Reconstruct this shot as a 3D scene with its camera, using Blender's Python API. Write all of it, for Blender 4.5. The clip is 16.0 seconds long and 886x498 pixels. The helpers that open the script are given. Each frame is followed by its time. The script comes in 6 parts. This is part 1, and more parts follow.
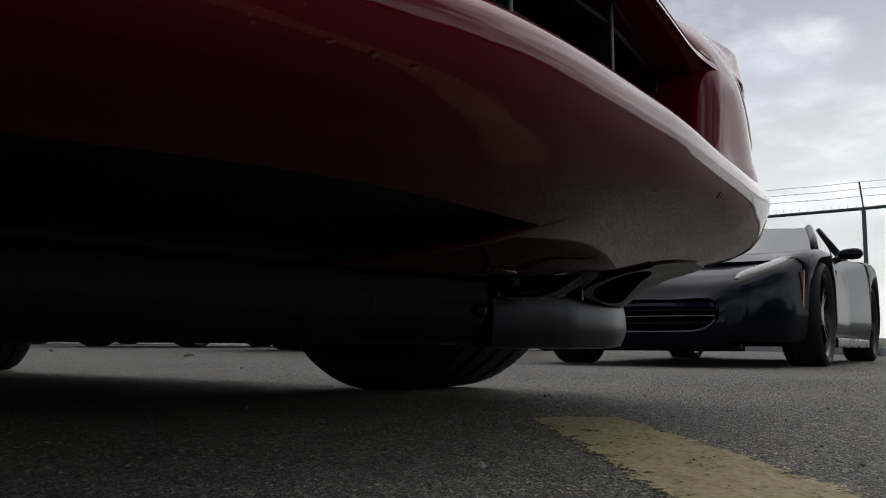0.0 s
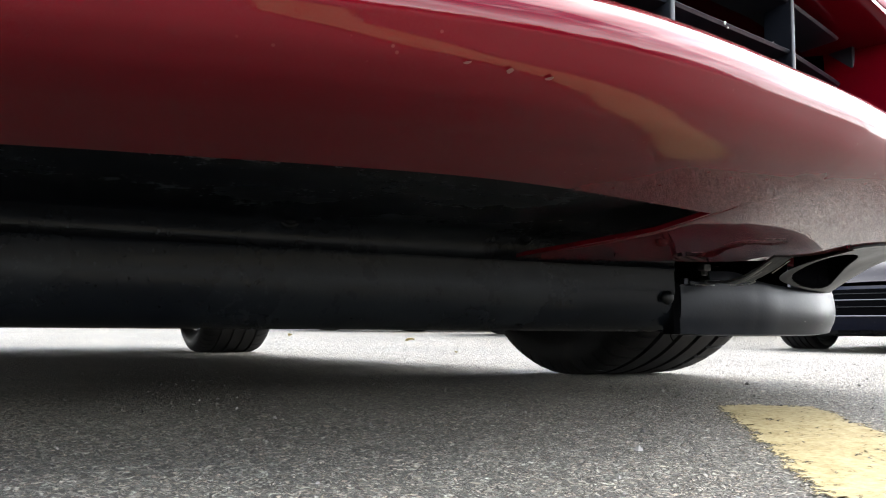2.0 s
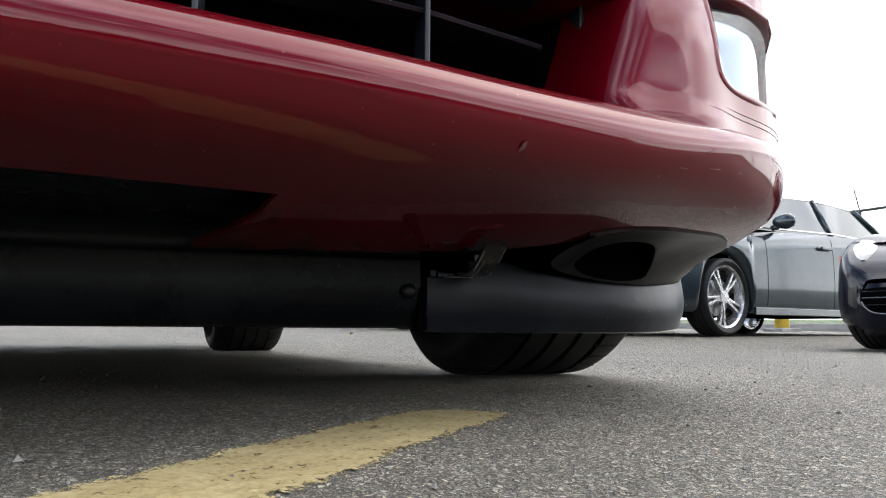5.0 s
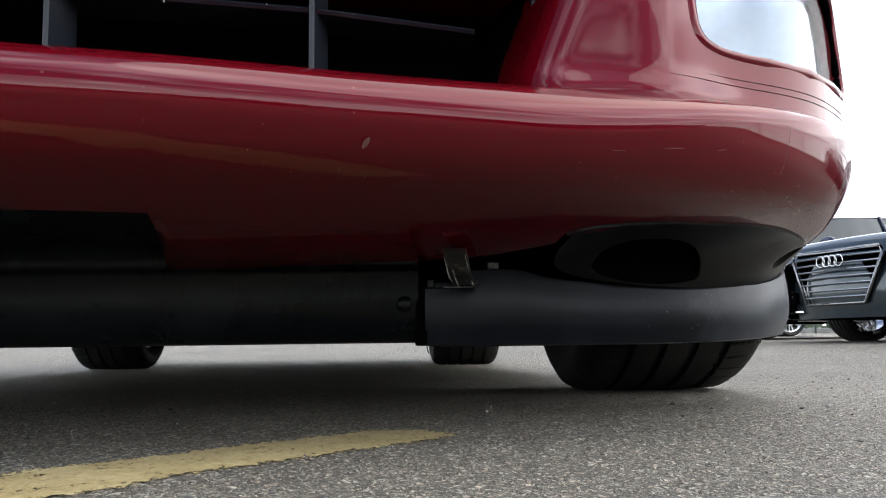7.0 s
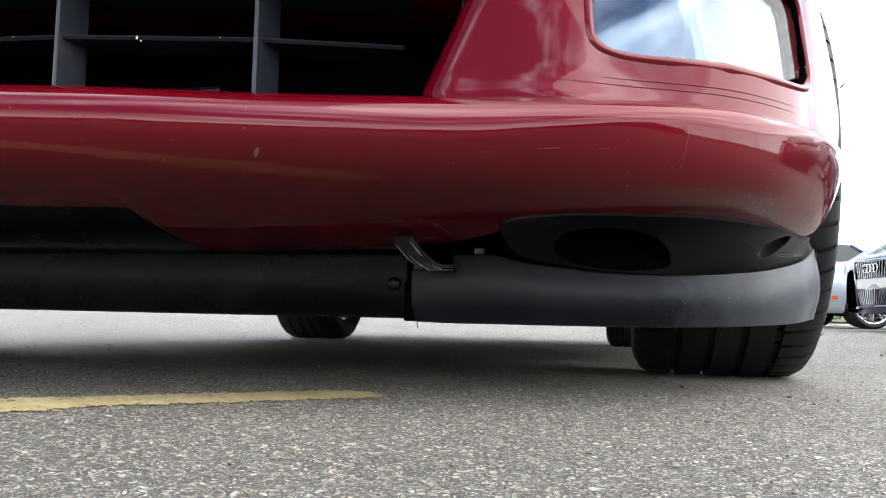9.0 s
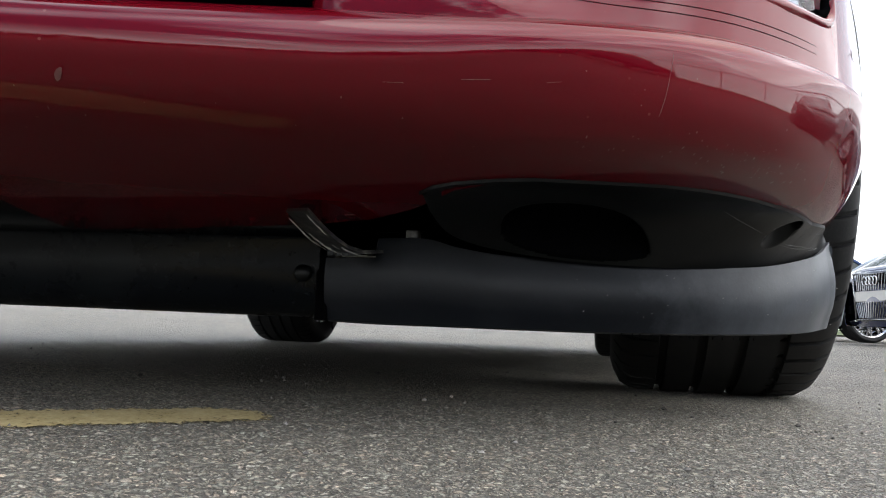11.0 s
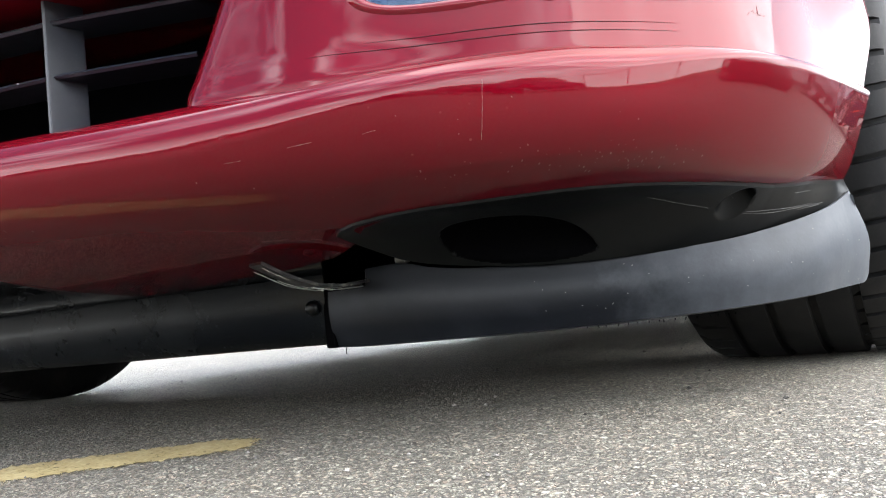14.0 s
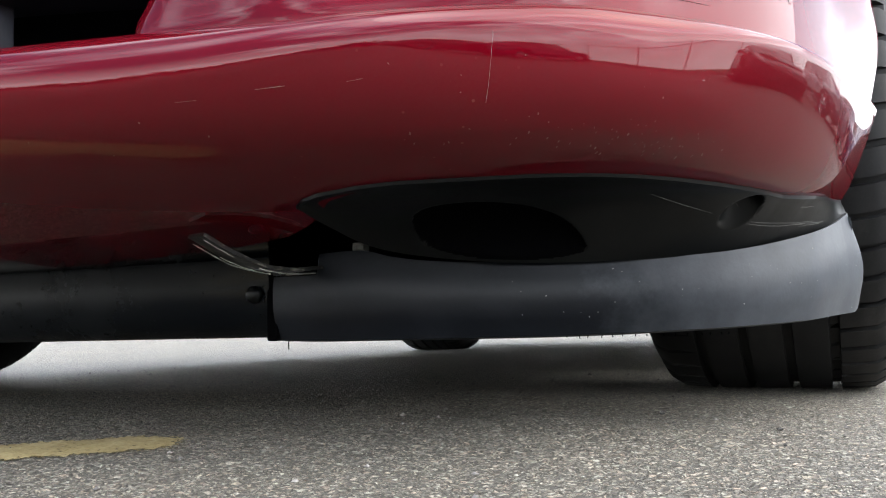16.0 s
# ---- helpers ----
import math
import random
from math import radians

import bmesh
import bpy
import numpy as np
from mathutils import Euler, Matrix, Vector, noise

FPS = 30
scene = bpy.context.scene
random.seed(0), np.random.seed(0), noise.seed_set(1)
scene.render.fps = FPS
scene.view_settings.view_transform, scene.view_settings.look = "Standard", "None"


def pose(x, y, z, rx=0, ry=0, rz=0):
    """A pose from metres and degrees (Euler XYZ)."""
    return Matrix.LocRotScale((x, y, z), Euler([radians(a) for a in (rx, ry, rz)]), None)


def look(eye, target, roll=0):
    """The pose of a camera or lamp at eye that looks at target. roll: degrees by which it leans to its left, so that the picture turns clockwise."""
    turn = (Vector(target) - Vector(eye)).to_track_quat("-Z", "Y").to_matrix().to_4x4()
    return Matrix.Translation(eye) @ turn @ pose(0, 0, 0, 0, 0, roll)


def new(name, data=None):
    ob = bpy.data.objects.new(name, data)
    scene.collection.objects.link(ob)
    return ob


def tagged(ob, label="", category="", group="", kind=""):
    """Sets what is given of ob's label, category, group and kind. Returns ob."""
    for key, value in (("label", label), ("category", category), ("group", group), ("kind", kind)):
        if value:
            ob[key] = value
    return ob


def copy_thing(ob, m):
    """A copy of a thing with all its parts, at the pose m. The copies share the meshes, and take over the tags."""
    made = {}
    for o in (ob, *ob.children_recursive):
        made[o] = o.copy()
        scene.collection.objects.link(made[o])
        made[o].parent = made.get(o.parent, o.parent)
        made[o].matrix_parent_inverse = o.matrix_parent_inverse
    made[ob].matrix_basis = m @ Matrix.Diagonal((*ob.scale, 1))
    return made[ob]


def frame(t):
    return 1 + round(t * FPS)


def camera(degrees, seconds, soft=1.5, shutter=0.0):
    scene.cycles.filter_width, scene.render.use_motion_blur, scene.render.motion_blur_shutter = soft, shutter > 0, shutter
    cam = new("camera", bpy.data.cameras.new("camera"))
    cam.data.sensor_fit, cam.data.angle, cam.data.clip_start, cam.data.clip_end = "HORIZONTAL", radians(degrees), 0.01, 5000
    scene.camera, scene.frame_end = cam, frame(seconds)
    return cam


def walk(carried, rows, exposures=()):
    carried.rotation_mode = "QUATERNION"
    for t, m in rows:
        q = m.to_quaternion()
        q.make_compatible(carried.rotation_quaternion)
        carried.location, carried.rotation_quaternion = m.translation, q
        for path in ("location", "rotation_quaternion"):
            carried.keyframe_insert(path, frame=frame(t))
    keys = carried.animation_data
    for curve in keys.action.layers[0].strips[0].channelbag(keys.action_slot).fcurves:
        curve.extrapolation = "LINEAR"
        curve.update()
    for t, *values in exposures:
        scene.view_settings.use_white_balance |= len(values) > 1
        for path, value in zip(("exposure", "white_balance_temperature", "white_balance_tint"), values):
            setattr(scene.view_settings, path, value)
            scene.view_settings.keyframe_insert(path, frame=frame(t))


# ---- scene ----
from mathutils.bvhtree import BVHTree

cam = camera(54.5, 16.0, soft=1.1)
PATH = [
    (0, (-0.34, -1.306, 0.075), (1.052, 0.113, 0.299), 0.3),
    (0.5, (-0.342, -1.312, 0.071), (1.026, 0.132, 0.284), 0.5),
    (1, (-0.35, -1.319, 0.076), (0.89, 0.237, 0.278), 0.6),
    (1.5, (-0.357, -1.333, 0.073), (0.769, 0.306, 0.281), 0.6),
    (2, (-0.334, -1.36, 0.078), (0.661, 0.364, 0.263), 0.4),
    (2.5, (-0.255, -1.381, 0.074), (0.675, 0.379, 0.272), 1.2),
    (3, (-0.181, -1.399, 0.068), (0.719, 0.375, 0.271), 2.0),
    (3.5, (-0.108, -1.428, 0.066), (0.757, 0.362, 0.282), 2.0),
    (4, (-0.063, -1.459, 0.075), (0.778, 0.343, 0.283), 1.8),
    (4.5, (-0.005, -1.481, 0.082), (0.803, 0.338, 0.271), 1.1),
    (4.7, (0.031, -1.483, 0.078), (0.827, 0.342, 0.263), 0.8),
    (6.8, (0.357, -1.497, 0.078), (0.588, 0.479, 0.283), -0.7),
    (7, (0.388, -1.5, 0.079), (0.528, 0.484, 0.29), -0.7),
    (7.5, (0.469, -1.525, 0.077), (0.418, 0.463, 0.291), -0.1),
    (8, (0.552, -1.545, 0.08), (0.281, 0.428, 0.267), 0.2),
    (8.5, (0.622, -1.572, 0.076), (0.279, 0.392, 0.234), 0.7),
    (9, (0.673, -1.589, 0.077), (0.266, 0.364, 0.239), 1.3),
    (9.5, (0.678, -1.55, 0.089), (0.312, 0.411, 0.237), 1.0),
    (10, (0.674, -1.379, 0.089), (0.323, 0.582, 0.256), 1.1),
    (10.2, (0.676, -1.383, 0.075), (0.376, 0.586, 0.261), 0.6),
    (12.3, (0.818, -1.341, 0.074), (0.052, 0.503, 0.188), 1.0),
    (12.5, (0.846, -1.347, 0.087), (0.05, 0.485, 0.187), -1.9),
    (13, (0.874, -1.369, 0.099), (-0.091, 0.378, 0.218), -6.4),
    (13.5, (0.895, -1.364, 0.103), (-0.096, 0.369, 0.228), -7.6),
    (14, (0.977, -1.333, 0.099), (0.01, 0.412, 0.246), -5.7),
    (14.5, (1.005, -1.333, 0.092), (0.102, 0.444, 0.258), -2.5),
    (15, (1.001, -1.332, 0.092), (0.099, 0.444, 0.271), -1.6),
    (15.5, (0.982, -1.343, 0.091), (0.062, 0.425, 0.263), -1.4),
    (16, (0.9, -1.269, 0.085), (0.089, 0.551, 0.26), -1.4),
]
walk(cam, [(t, look(e, g, r)) for t, e, g, r in PATH], exposures=[
    (0.0, -1.6), (0.5, -1.15), (1.0, -0.2), (1.5, 0.8), (2.0, 1.45), (2.5, 1.6), (3.0, 1.45), (3.5, 1.15), (4.0, 0.65), (4.7, 0.3),
    (7.0, 0.35), (8.0, 0.85), (9.0, 0.9), (9.5, 0.35), (9.8, 0.1), (10.2, -0.1), (12.3, 1.4), (13.5, 1.6), (14.0, 1.5), (14.5, 0.85), (15.0, 0.65), (15.5, 0.6), (16.0, 1.0)])

# ---------------------------------------------------------------- sky and sun
SUN_AZ, SUN_EL = 10.0, 52.0      # degrees: azimuth from +x towards +y, elevation
world = bpy.data.worlds.new("overcast_sky")
scene.world = world
world.use_nodes = True
wn, wl = world.node_tree.nodes, world.node_tree.links
sky = wn.new("ShaderNodeTexSky")
sky.sky_type, sky.sun_disc = 'NISHITA', False
sky.sun_elevation, sky.sun_rotation = radians(SUN_EL), radians(90 - SUN_AZ)
sky.air_density, sky.dust_density = 1.0, 1.5
wco = wn.new("ShaderNodeTexCoord")
wsep = wn.new("ShaderNodeSeparateXYZ")
wl.new(wco.outputs["Generated"], wsep.inputs[0])


def sky_math(op, a, b):
    n = wn.new("ShaderNodeMath")
    n.operation = op
    for k, v in enumerate((a, b)):
        if isinstance(v, (int, float)):
            n.inputs[k].default_value = v
        else:
            wl.new(v, n.inputs[k])
    return n.outputs[0]


up = sky_math('ADD', sky_math('MAXIMUM', wsep.outputs["Z"], 0.0), 0.16)
wvec = wn.new("ShaderNodeCombineXYZ")
wl.new(sky_math('DIVIDE', wsep.outputs["X"], up), wvec.inputs[0])
wl.new(sky_math('DIVIDE', wsep.outputs["Y"], up), wvec.inputs[1])
wno = wn.new("ShaderNodeTexNoise")
wno.inputs["Scale"].default_value, wno.inputs["Detail"].default_value, wno.inputs["Roughness"].default_value = 1.15, 9, 0.55
wra = wn.new("ShaderNodeValToRGB")
wra.color_ramp.elements[0].position, wra.color_ramp.elements[1].position = 0.47, 0.62
wno2 = wn.new("ShaderNodeTexNoise")
wno2.inputs["Scale"].default_value, wno2.inputs["Detail"].default_value = 2.3, 8
wra2 = wn.new("ShaderNodeValToRGB")
wra2.color_ramp.elements[0].position, wra2.color_ramp.elements[1].position = 0.38, 0.64
wra2.color_ramp.elements[0].color, wra2.color_ramp.elements[1].color = (8.0, 10.4, 15.6, 1), (23.0, 23.6, 25.0, 1)
wmix = wn.new("ShaderNodeMixRGB")
whaze = wn.new("ShaderNodeMixRGB")
whaze.inputs["Color2"].default_value = (24.5, 24.8, 25.0, 1)
whf = wn.new("ShaderNodeMapRange")
whf.inputs["From Min"].default_value, whf.inputs["From Max"].default_value = 0.0, 0.5
whf.inputs["To Min"].default_value, whf.inputs["To Max"].default_value = 0.9, 0.0
wl.new(wsep.outputs["Z"], whf.inputs["Value"])
wbg = wn["Background"]
wbg.inputs["Strength"].default_value = 0.14
wl.new(wvec.outputs[0], wno.inputs["Vector"])
wl.new(wvec.outputs[0], wno2.inputs["Vector"])
wl.new(wno.outputs["Fac"], wra.inputs["Fac"])
wl.new(wno2.outputs["Fac"], wra2.inputs["Fac"])
wl.new(wra.outputs["Color"], wmix.inputs["Fac"])
wl.new(sky.outputs["Color"], wmix.inputs["Color1"])
wl.new(wra2.outputs["Color"], wmix.inputs["Color2"])
wl.new(whf.outputs["Result"], whaze.inputs["Fac"])
wl.new(wmix.outputs["Color"], whaze.inputs["Color1"])
wl.new(whaze.outputs["Color"], wbg.inputs["Color"])

sun_data = bpy.data.lights.new("sun", 'SUN')
sun_data.energy, sun_data.angle, sun_data.color = 2.4, radians(85), (1.0, 0.95, 0.88)
sun = new("sun", sun_data)
sd = Vector((math.cos(radians(SUN_EL)) * math.cos(radians(SUN_AZ)), math.cos(radians(SUN_EL)) * math.sin(radians(SUN_AZ)), math.sin(radians(SUN_EL))))
sun.matrix_world = look(sd * 50, (0, 0, 0))


# ---------------------------------------------------------------- materials
def material(name, color, rough=0.5, metal=0.0, coat=0.0, spec=0.5):
    m = bpy.data.materials.new(name)
    m.use_nodes = True
    p = m.node_tree.nodes["Principled BSDF"]
    p.inputs["Base Color"].default_value = (*color, 1)
    p.inputs["Roughness"].default_value = rough
    p.inputs["Metallic"].default_value = metal
    p.inputs["Coat Weight"].default_value = coat
    p.inputs["Coat Roughness"].default_value = 0.03
    p.inputs["Coat IOR"].default_value = 1.5
    p.inputs["Specular IOR Level"].default_value = spec
    return m


def node(m, kind, **kw):
    n = m.node_tree.nodes.new(kind)
    for k, v in kw.items():
        n.inputs[k.replace("_", " ")].default_value = v
    return n


def link(m, a, ao, b, bi):
    m.node_tree.links.new(a.outputs[ao], b.inputs[bi])


def ramp(m, src, out, stops):
    r = m.node_tree.nodes.new("ShaderNodeValToRGB")
    e = r.color_ramp.elements
    while len(e) < len(stops):
        e.new(0.5)
    for el, (pos, col) in zip(e, stops):
        el.position, el.color = pos, (*col, 1)
    link(m, src, out, r, "Fac")
    return r


def mixc(m, fac, a, b, mode='MIX'):
    n = m.node_tree.nodes.new("ShaderNodeMixRGB")
    n.blend_type = mode
    for src, i in ((fac, 0), (a, 1), (b, 2)):
        if isinstance(src, tuple) and hasattr(src[0], "outputs"):
            m.node_tree.links.new(src[0].outputs[src[1]], n.inputs[i])
        elif isinstance(src, (int, float)):
            n.inputs[i].default_value = src
        else:
            n.inputs[i].default_value = (*src, 1)
    return n


def coords(m):
    return node(m, "ShaderNodeTexCoord")


def bump(m, src, out, strength, distance):
    b = node(m, "ShaderNodeBump", Strength=strength, Distance=distance)
    link(m, src, out, b, "Height")
    link(m, b, "Normal", m.node_tree.nodes["Principled BSDF"], "Normal")
    return b


def worn(m, base, dirt, scale=9.0, fine=160.0, lo=0.45, hi=0.75, rough=(0.3, 0.6), bumps=0.0):
    """Base colour with stains at one scale and fine specks at another."""
    p = m.node_tree.nodes["Principled BSDF"]
    co = coords(m)
    n1 = node(m, "ShaderNodeTexNoise", Scale=scale, Detail=8.0, Roughness=0.65)
    n2 = node(m, "ShaderNodeTexNoise", Scale=fine, Detail=3.0, Roughness=0.6)
    link(m, co, "Object", n1, "Vector")
    link(m, co, "Object", n2, "Vector")
    r1 = ramp(m, n1, "Fac", [(lo, (0, 0, 0)), (hi, (1, 1, 1))])
    r2 = ramp(m, n2, "Fac", [(0.6, (0, 0, 0)), (0.74, (1, 1, 1))])
    f = mixc(m, 0.35, (r1, "Color"), (r2, "Color"), 'ADD')
    c = mixc(m, (f, "Color"), base, dirt)
    link(m, c, "Color", p, "Base Color")
    rr = node(m, "ShaderNodeMapRange")
    rr.inputs["To Min"].default_value, rr.inputs["To Max"].default_value = rough
    link(m, f, "Color", rr, "Value")
    link(m, rr, "Result", p, "Roughness")
    if bumps:
        bump(m, n2, "Fac", bumps, 0.001)
    return m


def paint(name, color, rough=0.28, metal=0.35, dust=(0.28, 0.26, 0.23), dusty=0.05, coat=1.0, gloss=0.085, ior=1.5):
    """Clear-coated car paint with a thin uneven film of dust and fine chips."""
    m = material(name, color, rough, metal, coat=coat, spec=0.0)
    p = m.node_tree.nodes["Principled BSDF"]
    co = coords(m)
    n1 = node(m, "ShaderNodeTexNoise", Scale=7.0, Detail=9.0, Roughness=0.7)
    link(m, co, "Object", n1, "Vector")
    r1 = ramp(m, n1, "Fac", [(0.42, (0, 0, 0)), (0.8, (dusty * 3,) * 3)])
    vo = node(m, "ShaderNodeTexVoronoi", Scale=75.0)
    link(m, co, "Object", vo, "Vector")
    r2 = ramp(m, vo, "Distance", [(0.05, (0.8, 0.8, 0.8)), (0.09, (0, 0, 0))])
    n3 = node(m, "ShaderNodeTexNoise", Scale=4.0, Detail=3.0)
    link(m, co, "Object", n3, "Vector")
    r3 = ramp(m, n3, "Fac", [(0.52, (0, 0, 0)), (0.66, (1, 1, 1))])
    chips = mixc(m, 1.0, (r2, "Color"), (r3, "Color"), 'MULTIPLY')
    fac = mixc(m, 1.0, (r1, "Color"), (chips, "Color"), 'ADD')
    c = mixc(m, (fac, "Color"), color, dust)
    link(m, c, "Color", p, "Base Color")
    rr = node(m, "ShaderNodeMapRange")
    rr.inputs["To Min"].default_value, rr.inputs["To Max"].default_value = gloss, 0.3
    link(m, fac, "Color", rr, "Value")
    link(m, rr, "Result", p, "Coat Roughness")
    p.inputs["Coat IOR"].default_value = ior
    n4 = node(m, "ShaderNodeTexNoise", Scale=14.0, Detail=2.0)
    link(m, co, "Object", n4, "Vector")
    b = node(m, "ShaderNodeBump", Strength=0.02, Distance=0.004)
    link(m, n4, "Fac", b, "Height")
    link(m, b, "Normal", p, "Coat Normal")
    return m


M_RED = paint("red_paint", (0.108, 0.0006, 0.0051), rough=0.38, metal=0.3, coat=0.83, gloss=0.035, ior=1.45, dust=(0.20, 0.07, 0.06), dusty=0.006)
M_NAVY = paint("navy_paint", (0.010, 0.014, 0.042), dusty=0.012)
M_BLACK = paint("black_blue_paint", (0.003, 0.004, 0.010), dusty=0.003, coat=0.32)
M_SILVER = paint("blue_silver_paint", (0.030, 0.044, 0.054), metal=0.6, dusty=0.02, coat=0.8)
M_PALE = paint("pale_silver_paint", (0.45, 0.50, 0.55), metal=0.5)
M_BLUE = paint("blue_paint", (0.03, 0.06, 0.16))
M_GREYCAR = paint("grey_paint", (0.09, 0.095, 0.10), metal=0.5)
M_WHITECAR = paint("white_paint", (0.7, 0.7, 0.7), metal=0.0)
M_TRAY = worn(material("black_undertray_plastic", (0.02, 0.022, 0.025), spec=0.18), (0.003, 0.0039, 0.0054), (0.010, 0.012, 0.0135), scale=6, rough=(0.2, 0.42), bumps=0.15)
M_COVER = worn(material("black_cover_plastic", (0.018, 0.019, 0.02), spec=0.18), (0.0035, 0.004, 0.0042), (0.010, 0.0105, 0.0105), scale=5, lo=0.5, hi=0.9, rough=(0.3, 0.5))
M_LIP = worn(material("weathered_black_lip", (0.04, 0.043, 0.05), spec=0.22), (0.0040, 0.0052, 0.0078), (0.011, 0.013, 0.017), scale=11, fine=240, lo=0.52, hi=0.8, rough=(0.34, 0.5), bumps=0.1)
# Outer end painted paler for the sky it mirrors, with scuffs by noise.
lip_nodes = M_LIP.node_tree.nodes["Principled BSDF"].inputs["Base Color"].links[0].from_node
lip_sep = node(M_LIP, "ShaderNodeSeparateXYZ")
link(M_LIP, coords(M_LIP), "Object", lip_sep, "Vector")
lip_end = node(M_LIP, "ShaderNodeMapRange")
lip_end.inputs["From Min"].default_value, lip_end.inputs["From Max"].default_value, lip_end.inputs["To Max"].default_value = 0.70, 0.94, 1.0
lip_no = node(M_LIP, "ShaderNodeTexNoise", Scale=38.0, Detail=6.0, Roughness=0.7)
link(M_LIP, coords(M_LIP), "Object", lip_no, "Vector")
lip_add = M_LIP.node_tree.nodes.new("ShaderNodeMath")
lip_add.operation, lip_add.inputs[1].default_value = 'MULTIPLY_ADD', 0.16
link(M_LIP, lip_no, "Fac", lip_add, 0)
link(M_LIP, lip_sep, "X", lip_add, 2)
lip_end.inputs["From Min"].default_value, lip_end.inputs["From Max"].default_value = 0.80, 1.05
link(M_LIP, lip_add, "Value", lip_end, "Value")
lip_sheen = mixc(M_LIP, (lip_end, "Result"), (lip_nodes, "Color"), (0.085, 0.094, 0.106))
link(M_LIP, lip_sheen, "Color", M_LIP.node_tree.nodes["Principled BSDF"], "Base Color")
M_GRILLE = worn(material("grille_plastic", (0.03, 0.034, 0.042)), (0.009, 0.0115, 0.0175), (0.032, 0.033, 0.036), scale=16, fine=300, lo=0.5, hi=0.85, rough=(0.38, 0.6))
# Near-black without gloss: black parts, and the shade inside openings.
M_DARK = material("black_and_shade", (0.002, 0.002, 0.0023), 0.9, spec=0.0)
M_RUBBER = worn(material("tyre_rubber", (0.022, 0.022, 0.022), spec=0.28), (0.008, 0.0082, 0.0088), (0.036, 0.034, 0.032), scale=14, fine=220, lo=0.5, hi=0.8, rough=(0.62, 0.85), bumps=0.25)
M_RIM = worn(material("alloy_rim", (0.6, 0.6, 0.62), metal=0.9), (0.62, 0.63, 0.65), (0.3, 0.28, 0.25), scale=8, rough=(0.22, 0.4))
M_DARKRIM = material("black_alloy_rim", (0.03, 0.03, 0.032), 0.3, 0.8)
M_CHROME = material("chrome", (0.55, 0.56, 0.57), 0.12, 1.0)
# Chrome darkened for the grilles, which mirror ground more than sky.
M_DIMCHROME = material("dim_grille_chrome", (0.20, 0.21, 0.22), 0.2, 1.0)
M_STEEL = worn(material("scraped_steel", (0.4, 0.4, 0.4), metal=0.8), (0.45, 0.45, 0.43), (0.12, 0.11, 0.1), scale=60, rough=(0.3, 0.5))
M_ORANGE = material("amber_lens", (0.55, 0.11, 0.012), 0.15, coat=0.5)
M_WHITE = worn(material("white_mark", (0.75, 0.75, 0.73)), (0.72, 0.72, 0.7), (0.4, 0.39, 0.37), scale=40)
M_CHIP = worn(material("bare_primer", (0.3, 0.2, 0.18)), (0.14, 0.055, 0.05), (0.10, 0.025, 0.025), scale=120)
M_PRIMER = worn(material("pale_primer", (0.3, 0.24, 0.22)), (0.20, 0.135, 0.12), (0.11, 0.05, 0.045), scale=150)
M_SCRATCH = material("scratched_plastic", (0.11, 0.11, 0.105), 0.7)
M_FLAKE = worn(material("scraped_flake", (0.4, 0.4, 0.36)), (0.42, 0.42, 0.38), (0.2, 0.2, 0.18), scale=200)
M_DARKMARK = material("dark_mark", (0.045, 0.003, 0.006), 0.6, spec=0.2)
M_GLASS = material("car_window_glass", (0.012, 0.022, 0.02), 0.03, 0.0, spec=0.45)
M_GALV = worn(material("dark_green_fence_steel", (0.05, 0.07, 0.065), metal=0.3), (0.03, 0.045, 0.042), (0.1, 0.11, 0.1), scale=5)
M_WIRE = material("galvanised_wire", (0.35, 0.36, 0.37), 0.45, 0.8)
M_BARK = worn(material("bark", (0.09, 0.065, 0.045)), (0.09, 0.065, 0.045), (0.03, 0.025, 0.02), scale=12, rough=(0.8, 0.95), bumps=0.5)
M_YELLOWBOLLARD = worn(material("yellow_bollard_paint", (0.75, 0.5, 0.04)), (0.75, 0.5, 0.04), (0.4, 0.3, 0.1), scale=9)


def build_reflector():
    m = material("lamp_reflector", (0.12, 0.15, 0.19), 0.02, 1.0)
    co = coords(m)
    mp = node(m, "ShaderNodeMapping")
    mp.inputs["Scale"].default_value = (1.0, 1.0, 0.16)
    link(m, co, "Object", mp, "Vector")
    n = node(m, "ShaderNodeTexNoise", Scale=26.0, Detail=3.0)
    link(m, mp, "Vector", n, "Vector")
    bump(m, n, "Fac", 0.08, 0.012)
    return m


def build_clear(name, tint=(0.92, 0.95, 0.96), rough=0.015):
    """Clear plate: what lies behind shows through, with a thin gloss over it."""
    m = bpy.data.materials.new(name)
    m.use_nodes = True
    nt = m.node_tree
    nt.nodes.clear()
    out = nt.nodes.new("ShaderNodeOutputMaterial")
    mix = nt.nodes.new("ShaderNodeMixShader")
    tr = nt.nodes.new("ShaderNodeBsdfTransparent")
    gl = nt.nodes.new("ShaderNodeBsdfGlossy")
    tr.inputs[0].default_value = (*tint, 1)
    gl.inputs["Roughness"].default_value = rough
    mix.inputs[0].default_value = 0.09
    nt.links.new(tr.outputs[0], mix.inputs[1])
    nt.links.new(gl.outputs[0], mix.inputs[2])
    nt.links.new(mix.outputs[0], out.inputs[0])
    return m


M_REFLECTOR = build_reflector()
M_CLEAR = build_clear("clear_lamp_glass")


